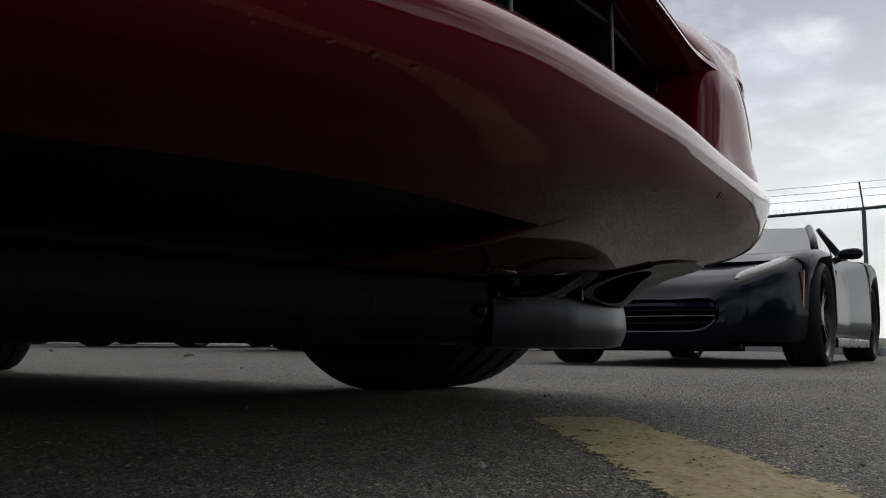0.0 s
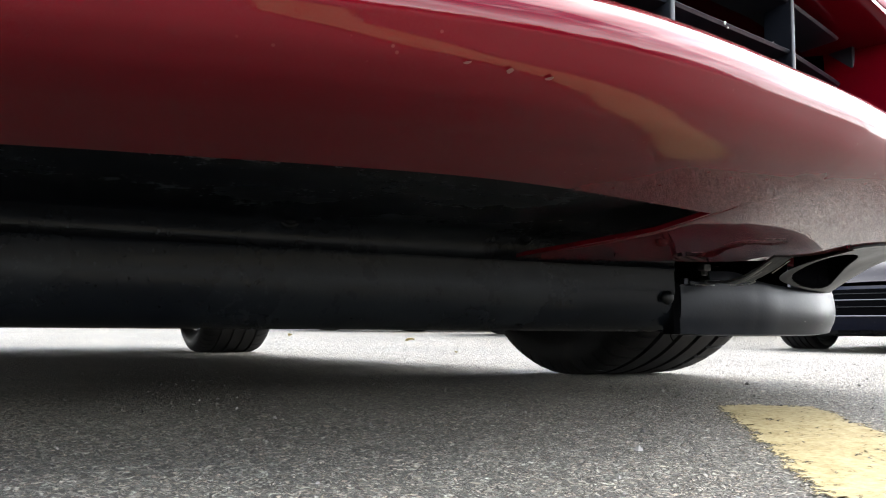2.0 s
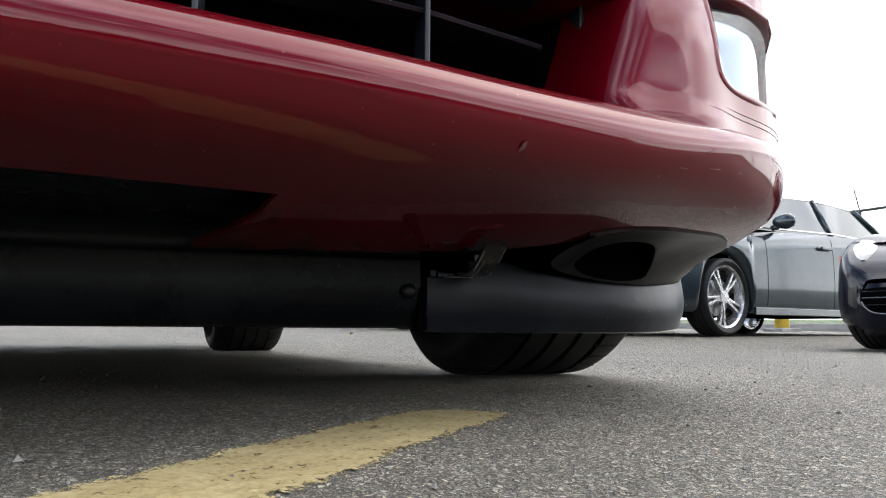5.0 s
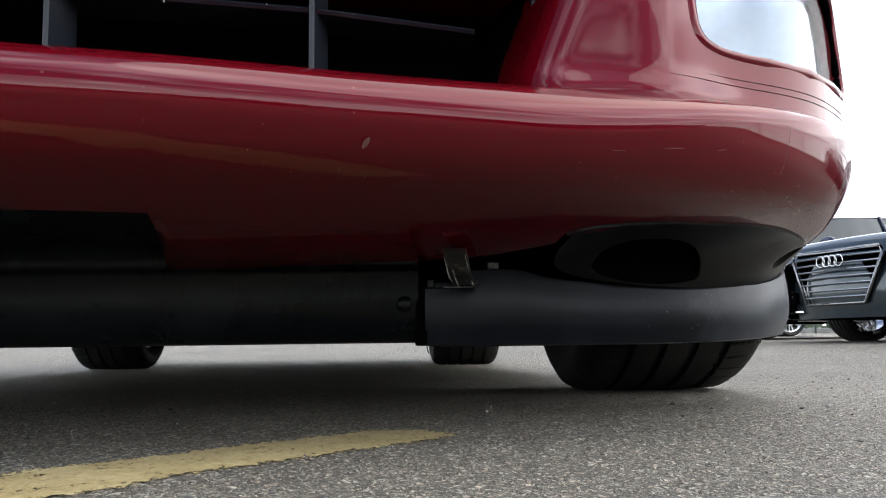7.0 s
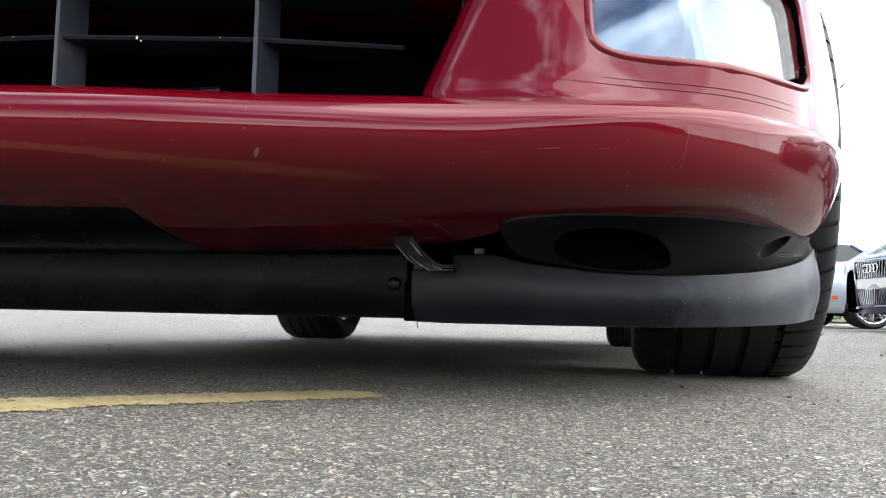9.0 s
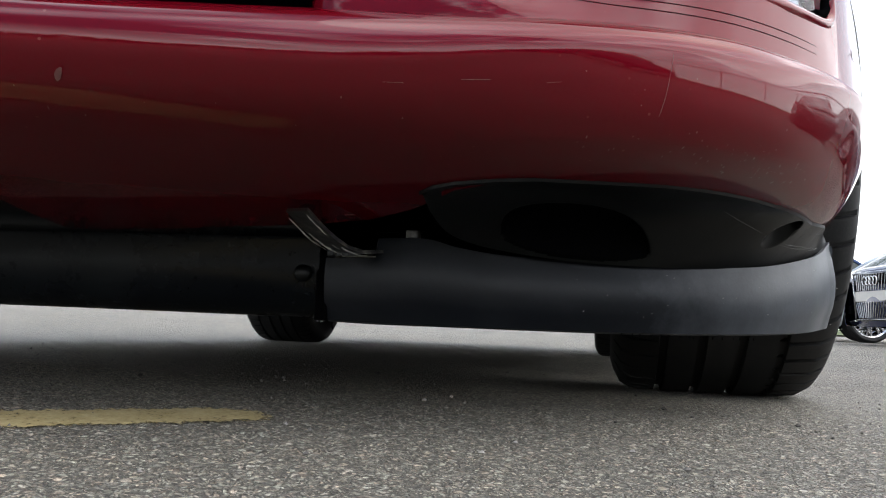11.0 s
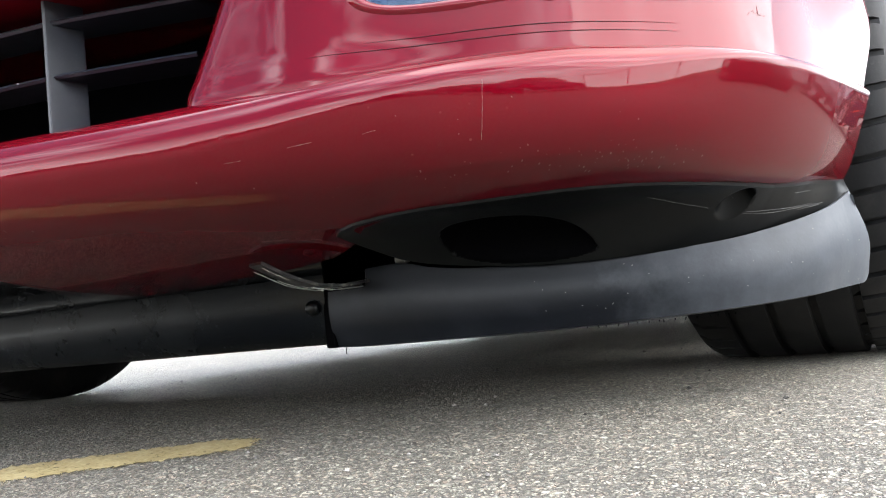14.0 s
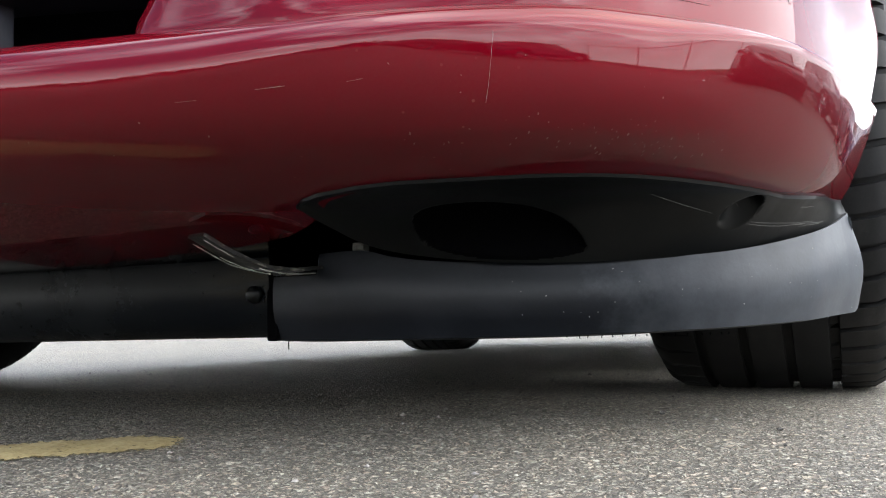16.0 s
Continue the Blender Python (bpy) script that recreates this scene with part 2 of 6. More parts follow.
def build_asphalt():
    """Old asphalt: crushed stone of many greys and browns at two sizes in dark binder."""
    m = material("asphalt", (0.07, 0.07, 0.07), 0.66)
    p = m.node_tree.nodes["Principled BSDF"]
    co = coords(m)
    ws = node(m, "ShaderNodeTexNoise", Scale=130.0, Detail=3.0)
    link(m, co, "Object", ws, "Vector")
    warp = mixc(m, 0.010, (co, "Object"), (ws, "Color"), 'ADD')
    layers = []
    for scale in (255.0, 500.0):
        v = node(m, "ShaderNodeTexVoronoi", Scale=scale, Randomness=1.0)
        link(m, warp, "Color", v, "Vector")
        sep = node(m, "ShaderNodeSeparateColor")
        link(m, v, "Color", sep, "Color")
        grey = ramp(m, sep, "Red", [(0.0, (0.07, 0.067, 0.062)), (0.3, (0.17, 0.163, 0.150)), (0.6, (0.27, 0.258, 0.236)), (0.85, (0.36, 0.347, 0.32)), (0.97, (0.41, 0.397, 0.368))])
        hue = ramp(m, sep, "Green", [(0.0, (1.12, 0.97, 0.88)), (0.35, (1.0, 1.0, 1.0)), (0.7, (0.96, 1.02, 0.98)), (1.0, (1.08, 1.0, 0.90))])
        c = mixc(m, 1.0, (grey, "Color"), (hue, "Color"), 'MULTIPLY')
        gap = ramp(m, v, "Distance", [(0.36, (1, 1, 1)), (0.70, (0, 0, 0))])
        layers.append((c, gap, sep))
    pick = ramp(m, layers[0][2], "Blue", [(0.50, (0, 0, 0)), (0.56, (1, 1, 1))])
    body = mixc(m, (pick, "Color"), (layers[1][0], "Color"), (layers[0][0], "Color"))
    gap = mixc(m, (pick, "Color"), (layers[1][1], "Color"), (layers[0][1], "Color"))
    tar = mixc(m, (gap, "Color"), (0.075, 0.071, 0.065), (body, "Color"))
    fine = node(m, "ShaderNodeTexNoise", Scale=900.0, Detail=2.0)
    link(m, co, "Object", fine, "Vector")
    fr = ramp(m, fine, "Fac", [(0.3, (0.6, 0.6, 0.6)), (0.7, (1.35, 1.34, 1.3))])
    a = mixc(m, 1.0, (tar, "Color"), (fr, "Color"), 'MULTIPLY')
    big = node(m, "ShaderNodeTexNoise", Scale=1.3, Detail=8.0, Roughness=0.62)
    link(m, co, "Object", big, "Vector")
    br = ramp(m, big, "Fac", [(0.3, (0.87, 0.86, 0.785)), (0.7, (1.28, 1.25, 1.145))])
    c = mixc(m, 1.0, (a, "Color"), (br, "Color"), 'MULTIPLY')
    link(m, c, "Color", p, "Base Color")
    h = mixc(m, 0.3, (gap, "Color"), (fine, "Fac"))
    bump(m, h, "Color", 1.0, 0.003)
    return m


def build_line():
    """Yellow road paint, worn through at its edges and in patches."""
    m = material("worn_yellow_line_paint", (0.6, 0.42, 0.09), 0.7)
    p = m.node_tree.nodes["Principled BSDF"]
    co = coords(m)
    n1 = node(m, "ShaderNodeTexNoise", Scale=26.0, Detail=8.0, Roughness=0.7)
    n2 = node(m, "ShaderNodeTexNoise", Scale=230.0, Detail=4.0, Roughness=0.6)
    link(m, co, "Object", n1, "Vector")
    link(m, co, "Object", n2, "Vector")
    s = mixc(m, 0.5, (n1, "Fac"), (n2, "Fac"))
    y = ramp(m, s, "Color", [(0.32, (0.15, 0.122, 0.062)), (0.40, (0.27, 0.21, 0.092)), (0.5, (0.35, 0.28, 0.128)), (0.64, (0.43, 0.36, 0.195))])
    link(m, y, "Color", p, "Base Color")
    v = node(m, "ShaderNodeTexVoronoi", Scale=190.0)
    link(m, co, "Object", v, "Vector")
    bump(m, v, "Distance", 0.5, 0.0015)

    def calc(op, a, b=0.0):
        n = m.node_tree.nodes.new("ShaderNodeMath")
        n.operation = op
        for k, q in enumerate((a, b)):
            if isinstance(q, (int, float)):
                n.inputs[k].default_value = q
            else:
                m.node_tree.links.new(q, n.inputs[k])
        return n.outputs[0]

    sp = node(m, "ShaderNodeSeparateXYZ")
    link(m, co, "Object", sp, "Vector")
    b = calc('ABSOLUTE', sp.outputs["Y"])
    side = calc('MULTIPLY', calc('SUBTRACT', 0.0525, b), 85.0)
    end = calc('MULTIPLY', calc('SUBTRACT', sp.outputs["X"], calc('MULTIPLY', calc('MULTIPLY', b, b), 11.0)), 60.0)
    whole = calc('MINIMUM', calc('MINIMUM', side, end), 1.0)
    worn_by = calc('ADD', calc('MULTIPLY', calc('SUBTRACT', n1.outputs["Fac"], 0.5), 3.0), calc('MULTIPLY', calc('SUBTRACT', n2.outputs["Fac"], 0.5), 2.8))
    mask = node(m, "ShaderNodeMapRange")
    mask.inputs["From Min"].default_value, mask.inputs["From Max"].default_value = 0.12, 0.62
    m.node_tree.links.new(calc('ADD', whole, worn_by), mask.inputs["Value"])
    link(m, mask, "Result", p, "Alpha")
    return m


M_ASPHALT = build_asphalt()
M_LINE = build_line()
M_GRASS = worn(material("verge_grass", (0.07, 0.10, 0.03)), (0.06, 0.09, 0.025), (0.14, 0.15, 0.06), scale=3, rough=(0.8, 0.95))
M_LEAF = worn(material("tree_leaf", (0.05, 0.09, 0.03)), (0.045, 0.085, 0.025), (0.09, 0.12, 0.04), scale=2, rough=(0.55, 0.75))
M_CONCRETE = worn(material("concrete_kerb", (0.35, 0.34, 0.32)), (0.36, 0.35, 0.33), (0.2, 0.19, 0.18), scale=3, rough=(0.8, 0.95), bumps=0.3)


# ---------------------------------------------------------------- mesh helpers
def mesh_of(name, verts, faces, mat, smooth=True):
    me = bpy.data.meshes.new(name)
    me.from_pydata([tuple(v) for v in verts], [], faces)
    me.materials.append(mat)
    if smooth:
        me.polygons.foreach_set("use_smooth", [True] * len(me.polygons))
    me.update()
    return me


def piece(name, me, parent=None, label=""):
    ob = new(name, me)
    ob.parent = parent
    return tagged(ob, label)


def part(name, bm, mat, parent=None, label="", smooth=False):
    me = bpy.data.meshes.new(name)
    bmesh.ops.recalc_face_normals(bm, faces=bm.faces)
    bm.to_mesh(me)
    bm.free()
    me.materials.append(mat)
    if smooth:
        me.polygons.foreach_set("use_smooth", [True] * len(me.polygons))
    return piece(name, me, parent, label)


def thing(name, m, label, category, group=""):
    ob = new(name)
    ob.matrix_world = m
    return tagged(ob, label, category, group)


def sheet_faces(nu, nv, closed_u=False, keep=None):
    fs = []
    for i in range(nu if closed_u else nu - 1):
        for j in range(nv - 1):
            if keep is None or keep(i, j):
                k = (i + 1) % nu
                fs.append((i * nv + j, k * nv + j, k * nv + j + 1, i * nv + j + 1))
    return fs


def shell(name, grid, mat, parent, label="", thick=0.0, keep=None, closed=False, flip=False, smooth=True):
    """A surface through a grid of points, thickened along its normals when thick is given."""
    nu, nv = len(grid), len(grid[0])
    fs = sheet_faces(nu, nv, closed, keep)
    if flip:
        fs = [f[::-1] for f in fs]
    me = mesh_of(name, [p for row in grid for p in row], fs, mat, smooth)
    bm = bmesh.new()
    bm.from_mesh(me)
    bmesh.ops.delete(bm, geom=[v for v in bm.verts if not v.link_faces], context='VERTS')
    bm.normal_update()
    if thick:
        rim = [(e.verts[0], e.verts[1], e.link_faces[0]) for e in bm.edges if len(e.link_faces) == 1]
        old = bm.faces[:]
        way = sum((v.normal.dot(Vector((0, 1.0, 0.55)) - v.co) for v in bm.verts))
        t = math.copysign(abs(thick), way)
        twin = {v: bm.verts.new(v.co + v.normal * t) for v in bm.verts[:]}
        for f in old:
            bm.faces.new([twin[v] for v in reversed(f.verts)])
        for a, b, f in rim:
            bm.faces.new((a, b, twin[b], twin[a]))
        bmesh.ops.recalc_face_normals(bm, faces=bm.faces)
    bm.to_mesh(me)
    bm.free()
    if smooth:
        me.polygons.foreach_set("use_smooth", [True] * len(me.polygons))
        me.set_sharp_from_angle(angle=radians(42))
    return piece(name, me, parent, label)


def add_box(bm, x0, x1, y0, y1, z0, z1, bevel=0.0, m=None):
    r = bmesh.ops.create_cube(bm, size=1, matrix=Matrix.LocRotScale(((x0 + x1) / 2, (y0 + y1) / 2, (z0 + z1) / 2), None, (x1 - x0, y1 - y0, z1 - z0)))
    vs = r["verts"]
    if bevel:
        es = list({e for v in vs for e in v.link_edges})
        b = bmesh.ops.bevel(bm, geom=es, offset=bevel, segments=2, affect='EDGES', profile=0.6)
        vs = list({v for f in b["faces"] for v in f.verts} | {v for v in vs if v.is_valid})
    if m is not None:
        bmesh.ops.transform(bm, matrix=m, verts=vs)
    return vs


def add_tube(bm, pts, r, seg=8, caps=True):
    """A tube along points, r a number or a list."""
    pts = [Vector(p) for p in pts]
    rings = []
    up = Vector((0, 0, 1))
    for i, p in enumerate(pts):
        d = (pts[min(i + 1, len(pts) - 1)] - pts[max(i - 1, 0)]).normalized()
        a = d.cross(up)
        if a.length < 1e-3:
            a = d.cross(Vector((1, 0, 0)))
        a.normalize()
        b = d.cross(a)
        rr = r[i] if isinstance(r, (list, tuple)) else r
        rings.append([bm.verts.new(p + a * rr * math.cos(2 * math.pi * k / seg) + b * rr * math.sin(2 * math.pi * k / seg)) for k in range(seg)])
    for r0, r1 in zip(rings, rings[1:]):
        for k in range(seg):
            bm.faces.new((r0[k], r0[(k + 1) % seg], r1[(k + 1) % seg], r1[k]))
    if caps:
        bm.faces.new(rings[0][::-1])
        bm.faces.new(rings[-1])


def spline(pts, n):
    """n points along a smooth curve through pts (tuples of any length), evenly spaced."""
    p = np.array(pts, float)
    ext = np.vstack([2 * p[0] - p[1], p, 2 * p[-1] - p[-2]])
    out = []
    for i in range(1, len(ext) - 2):
        a, b, c, d = ext[i - 1:i + 3]
        for t in np.linspace(0, 1, 24, endpoint=False):
            out.append(0.5 * (2 * b + (c - a) * t + (2 * a - 5 * b + 4 * c - d) * t * t + (3 * b - a - 3 * c + d) * t ** 3))
    out.append(p[-1])
    out = np.array(out)
    l = np.concatenate([[0], np.cumsum(np.linalg.norm(np.diff(out, axis=0), axis=1))])
    s = np.linspace(0, l[-1], n)
    return np.stack([np.interp(s, l, out[:, k]) for k in range(out.shape[1])], 1)


def smoothstep(a, b, x):
    t = np.clip((x - a) / (b - a), 0, 1)
    return t * t * (3 - 2 * t)


# ---------------------------------------------------------------- ground
def slope(x, y):
    """The lot falls gently towards the red car."""
    t = y - 2.2
    dip = -0.011 * np.clip(y + 0.9, 0, 3.4) * (1 - smoothstep(3.0, 8.0, y)) * (1 - smoothstep(1.6, 4.2, x)) * smoothstep(-9.0, -4.0, x)
    return dip + 0.0075 * 0.5 * (t + np.sqrt(t * t + 0.6)) - 0.0035 * 0.5 * np.maximum(0, -y - 6) - 0.045 * smoothstep(2.2, 4.4, x) * (1 - smoothstep(2.6, 4.6, y))


def grain(x, y):
    """Height of the stones, fading out where the ground is coarser."""
    k = float(smoothstep(-0.9, -0.75, x) * (1 - smoothstep(1.8, 1.95, x)) * smoothstep(-1.36, -1.24, y) * (1 - smoothstep(-0.30, -0.15, y)))
    if k == 0:
        return 0.0
    return k * (0.0011 * noise.noise((x * 95, y * 95, 0)) + 0.0016 * noise.noise((x * 190, y * 190, 3)) + 0.0012 * noise.noise((x * 9, y * 9, 7)))


def build_ground():
    xs = np.concatenate([[-900, -300, -120, -60, -30, -15, -8, -5, -3, -2, -1.4, -1.0], np.arange(-0.8, -0.45, 0.0085), np.arange(-0.45, 1.8, 0.0042), np.arange(1.805, 1.95, 0.0085), [2.1, 2.5, 2.8, 3.1, 3.4, 3.7, 4, 4.4, 5, 6, 8, 10, 14, 20, 30, 60, 120, 300, 900]])
    ys = np.concatenate([[-900, -300, -100, -40, -20, -10, -6, -4, -3, -2.4, -2, -1.7, -1.5], np.arange(-1.36, -0.55, 0.0042), np.arange(-0.545, -0.2, 0.0085), [-0.18, -0.12, -0.05, 0.05, 0.2, 0.4, 0.7, 1.1, 1.6, 2.2, 2.6, 2.9, 3.2, 3.5, 3.8, 4.2, 4.6, 5, 6, 7, 8, 10, 12, 15, 20, 30, 45, 70, 120, 300, 900]])
    verts = []
    for x in xs:
        for y in ys:
            z = float(slope(x, min(max(y, -60), 60)))
            verts.append((x, y, z + grain(x, y)))
    me = mesh_of("ground", verts, sheet_faces(len(xs), len(ys)), M_ASPHALT)
    return tagged(new("ground", me), "worn grey asphalt of an open car park with pale stone chips", "asphalt", kind="structure")


build_ground()


def build_line_mark():
    e, d = Vector((0.432, -0.722)), Vector((-0.672, -0.741))
    m = Matrix.Translation((e.x, e.y, 0)) @ Matrix.Rotation(math.atan2(d.y, d.x), 4, 'Z')
    xs, ys = np.arange(-0.02, 2.36, 0.0042), np.linspace(-0.062, 0.062, 31)
    verts = []
    for x in xs:
        for y in ys:
            p = m @ Vector((x, y, 0))
            verts.append((x, y, grain(p.x, p.y) + float(slope(p.x, p.y)) + 0.0011))
    me = mesh_of("parking_line", verts, sheet_faces(len(xs), len(ys)), M_LINE)
    ob = new("parking_line", me)
    ob.matrix_world = m
    return tagged(ob, "worn yellow painted parking line on the asphalt", "road marking", kind="structure")


build_line_mark()


# ---------------------------------------------------------------- wheels
def tyre_mesh(r, w, rim_r, pitches=58, sipes=True):
    """Lathe about x with real tread grooves; the outer shoulder (+x) has cross grooves."""
    h = w / 2
    prof = [(-h * 0.80, rim_r), (-h * 0.97, rim_r + 0.35 * (r - rim_r)), (-h, rim_r + 0.55 * (r - rim_r)), (-h * 0.97, r - 0.028), (-h * 0.90, r - 0.010), (-h * 0.80, r - 0.002)]
    for g in (-0.52, -0.18, 0.16, 0.50):
        c = g * h
        prof += [(c - 0.006, r - 0.0002), (c - 0.0045, r - 0.008), (c + 0.0045, r - 0.008), (c + 0.006, r - 0.0002)]
    prof += [(h * 0.66, r - 0.0008), (h * 0.80, r - 0.002), (h * 0.90, r - 0.010), (h * 0.945, r - 0.019), (h * 0.97, r - 0.028), (h * 0.985, r - 0.034), (h, rim_r + 0.55 * (r - rim_r)), (h * 0.97, rim_r + 0.35 * (r - rim_r)), (h * 0.80, rim_r)]
    n = len(prof)
    verts = []
    cuts = [(0.0, 0), (0.26, 0), (0.52, 0), (0.76, 0), (0.775, 1), (0.965, 1), (0.98, 0)] if sipes else [(0.0, 0), (0.5, 0)]
    angles = [(2 * math.pi * (k + f) / pitches, g) for k in range(pitches) for f, g in cuts]
    segs = len(angles)
    for a0, g in angles:
        for j, (x, rad) in enumerate(prof):
            a = a0 + 0.030 * max(0.0, x / h - 0.45) - 0.02 * max(0.0, -x / h - 0.45)
            if g and h * 0.53 < x < h * 0.93 and r - rad < 0.012:
                rad -= 0.0075
            elif g and -h * 0.95 < x < -h * 0.6 and r - rad < 0.012:
                rad -= 0.006
            verts.append((x, rad * math.sin(a), rad * math.cos(a)))
    fs = sheet_faces(segs, n, True)
    me = mesh_of("tyre", verts, fs, M_RUBBER)
    me.set_sharp_from_angle(angle=radians(35))
    return me


def rim_mesh(rim_r, w, spokes, mat):
    bm = bmesh.new()
    ring = []
    for k in range(64):
        a = 2 * math.pi * k / 64
        ring.append([bm.verts.new((x, rr * math.sin(a), rr * math.cos(a))) for x, rr in ((w * 0.42, rim_r + 0.004), (w * 0.46, rim_r - 0.004), (w * 0.40, rim_r - 0.02), (w * 0.1, rim_r - 0.035), (-w * 0.44, rim_r - 0.03), (-w * 0.46, rim_r))])
    for k in range(64):
        a, b = ring[k], ring[(k + 1) % 64]
        for j in range(5):
            bm.faces.new((a[j], b[j], b[j + 1], a[j + 1]))
    for k in range(spokes):
        for off in (-0.13, 0.13):
            a = 2 * math.pi * k / spokes
            m = Matrix.Rotation(a, 4, 'X')
            vs = add_box(bm, w * 0.18, w * 0.36, -0.012, 0.012, 0.04, rim_r - 0.012, 0.005)
            bmesh.ops.transform(bm, matrix=m @ Matrix.Rotation(off, 4, 'X'), verts=vs)
    bmesh.ops.create_cone(bm, cap_ends=True, segments=32, radius1=0.07, radius2=0.055, depth=w * 0.3, matrix=pose(w * 0.24, 0, 0, 0, 90, 0))
    me = bpy.data.meshes.new("rim")
    bmesh.ops.recalc_face_normals(bm, faces=bm.faces)
    bm.to_mesh(me)
    bm.free()
    me.materials.append(mat)
    return me


def disc_mesh():
    bm = bmesh.new()
    bmesh.ops.create_cone(bm, cap_ends=True, segments=40, radius1=0.165, radius2=0.165, depth=0.028, matrix=pose(0.0, 0, 0, 0, 90, 0))
    me = bpy.data.meshes.new("brake_disc")
    bm.to_mesh(me)
    bm.free()
    me.materials.append(M_STEEL)
    return me


DISC = disc_mesh()


def put_wheel(car, x, y, r, tyre, rim, spin=0.0, z=None):
    """A wheel under a car; the outer side faces away from x = 0."""
    turn = 0 if x > 0 else 180
    m = pose(x, y, r if z is None else z, 0, 0, turn) @ Matrix.Rotation(radians(spin), 4, 'X')
    t = piece("wheel", tyre, car, "black rubber tyre on an alloy rim")
    t.matrix_local = m
    d = piece("rim", rim, t)
    piece("brake_disc", DISC, t)
    return t


# ---------------------------------------------------------------- the red car
CX = -0.03                      # its centre line
red_car = thing("sports_car", pose(0, 0, 0), "dark red low sports car with a black air dam", "car")

C_RIGHT = [(CX, -1.022), (0.2, -0.987), (0.38, -0.940), (0.55, -0.890), (0.68, -0.838), (0.788, -0.766), (0.875, -0.660), (0.924, -0.532), (0.943, -0.40), (0.951, -0.30)]
PLAN = spline([(2 * CX - x, y) for x, y in C_RIGHT[2:0:-1]] + C_RIGHT, 460)
PLAN = np.vstack([[C_RIGHT[0]], PLAN[PLAN[:, 0] > CX + 0.002]])
PLAN_S = np.concatenate([[0], np.cumsum(np.linalg.norm(np.diff(PLAN, axis=0), axis=1))])


def plan(s):
    """Point and inward direction on the nose's outline, s metres from the centre line (negative: other side)."""
    a = abs(s)
    x, y = np.interp(a, PLAN_S, PLAN[:, 0]), np.interp(a, PLAN_S, PLAN[:, 1])
    x1, y1 = np.interp(a + 0.02, PLAN_S, PLAN[:, 0]), np.interp(a + 0.02, PLAN_S, PLAN[:, 1])
    x0, y0 = np.interp(a - 0.02, PLAN_S, PLAN[:, 0]), np.interp(a - 0.02, PLAN_S, PLAN[:, 1])
    if a < 0.02:
        x0, y0 = 2 * CX - np.interp(0.02 - a, PLAN_S, PLAN[:, 0]), np.interp(0.02 - a, PLAN_S, PLAN[:, 1])
    tx, ty = x1 - x0, y1 - y0
    l = math.hypot(tx, ty)
    nx, ny = -ty / l, tx / l
    if s < 0:
        x, nx = 2 * CX - x, -nx
    return x, y, nx, ny


def s_of_x(x):
    return float(np.interp(x, PLAN[:, 0], PLAN_S))


def arch_s(z):
    """Where the outline meets the front wheel arch at height z."""
    y = -math.sqrt(max(0.0, 0.402 ** 2 - (z - 0.33) ** 2)) + 0.045 * float(smoothstep(0.25, 0.36, z))
    return float(np.interp(y, PLAN[:, 1], PLAN_S))


def flat(s):
    """1 along the nose, falling to 0.12 round the corner, where bulge and wing run into each other."""
    return 1 - 0.88 * float(smoothstep(s_of_x(0.55), s_of_x(0.79), abs(s)))


LOW_D = [0, 0.008, 0.025, 0.05, 0.10, 0.14, 0.19, 0.25, 0.38]
LOW_Z = [0.228, 0.210, 0.198, 0.190, 0.180, 0.1725, 0.1645, 0.158, 0.152]


COR_D = [-0.003, -0.0025, 0.0, 0.005, 0.016, 0.032, 0.05, 0.10, 0.14, 0.19, 0.25, 0.38]
COR_Z = [0.256, 0.247, 0.231, 0.216, 0.202, 0.194, 0.1885, 0.1775, 0.171, 0.165, 0.164, 0.163]
ARC_D = [0, 0.003, 0.008, 0.014, 0.021, 0.031, 0.041, 0.05, 0.10, 0.14, 0.19, 0.38]
ARC_Z = [0.268, 0.252, 0.236, 0.222, 0.209, 0.196, 0.188, 0.184, 0.176, 0.17, 0.165, 0.160]
EDGE_T = np.linspace(0, 1, 60)


def flare(y, z):
    """How far the wing swells outwards on its way to the wheel arch."""
    return 0.026 * float(smoothstep(-0.53, -0.35, y) * smoothstep(0.218, 0.365, z))


def low_profile(s):
    """Arrays of depth and height of the painted underside at s: fuller towards the corner, dropping at the arch."""
    k = float(smoothstep(s_of_x(0.50), s_of_x(0.76), abs(s)))
    drop = 0.005 * float(smoothstep(s_of_x(0.865), s_of_x(0.930), abs(s)))
    bulge = 1 - float(smoothstep(s_of_x(0.86), s_of_x(0.945), abs(s)))
    t0, t1 = np.linspace(0, 1, len(LOW_D)), np.linspace(0, 1, len(COR_D))
    d0, z0 = np.interp(EDGE_T, t0, LOW_D), np.interp(EDGE_T, t0, LOW_Z)
    d1, z1 = np.interp(EDGE_T, t1, COR_D), np.interp(EDGE_T, t1, COR_Z)
    d1 = np.where(d1 < 0, d1 * bulge, d1)
    d, z = d0 * (1 - k) + d1 * k, z0 * (1 - k) + z1 * k
    k = float(smoothstep(s_of_x(0.80), s_of_x(0.895), abs(s)))
    d, z = d * (1 - k) + np.interp(EDGE_T, t1, ARC_D) * k, z * (1 - k) + np.interp(EDGE_T, t1, ARC_Z) * k
    return d, z - drop * smoothstep(-0.006, 0.03, d)


def low_z(s, d):
    dd, zz = low_profile(s)
    return float(np.interp(d, dd, zz))


def low_d(s, z):
    dd, zz = low_profile(s)
    return float(np.interp(z, zz[::-1], dd[::-1]))


def table(x, rows):
    return float(np.interp(x, [p[0] for p in rows], [p[1] for p in rows]))


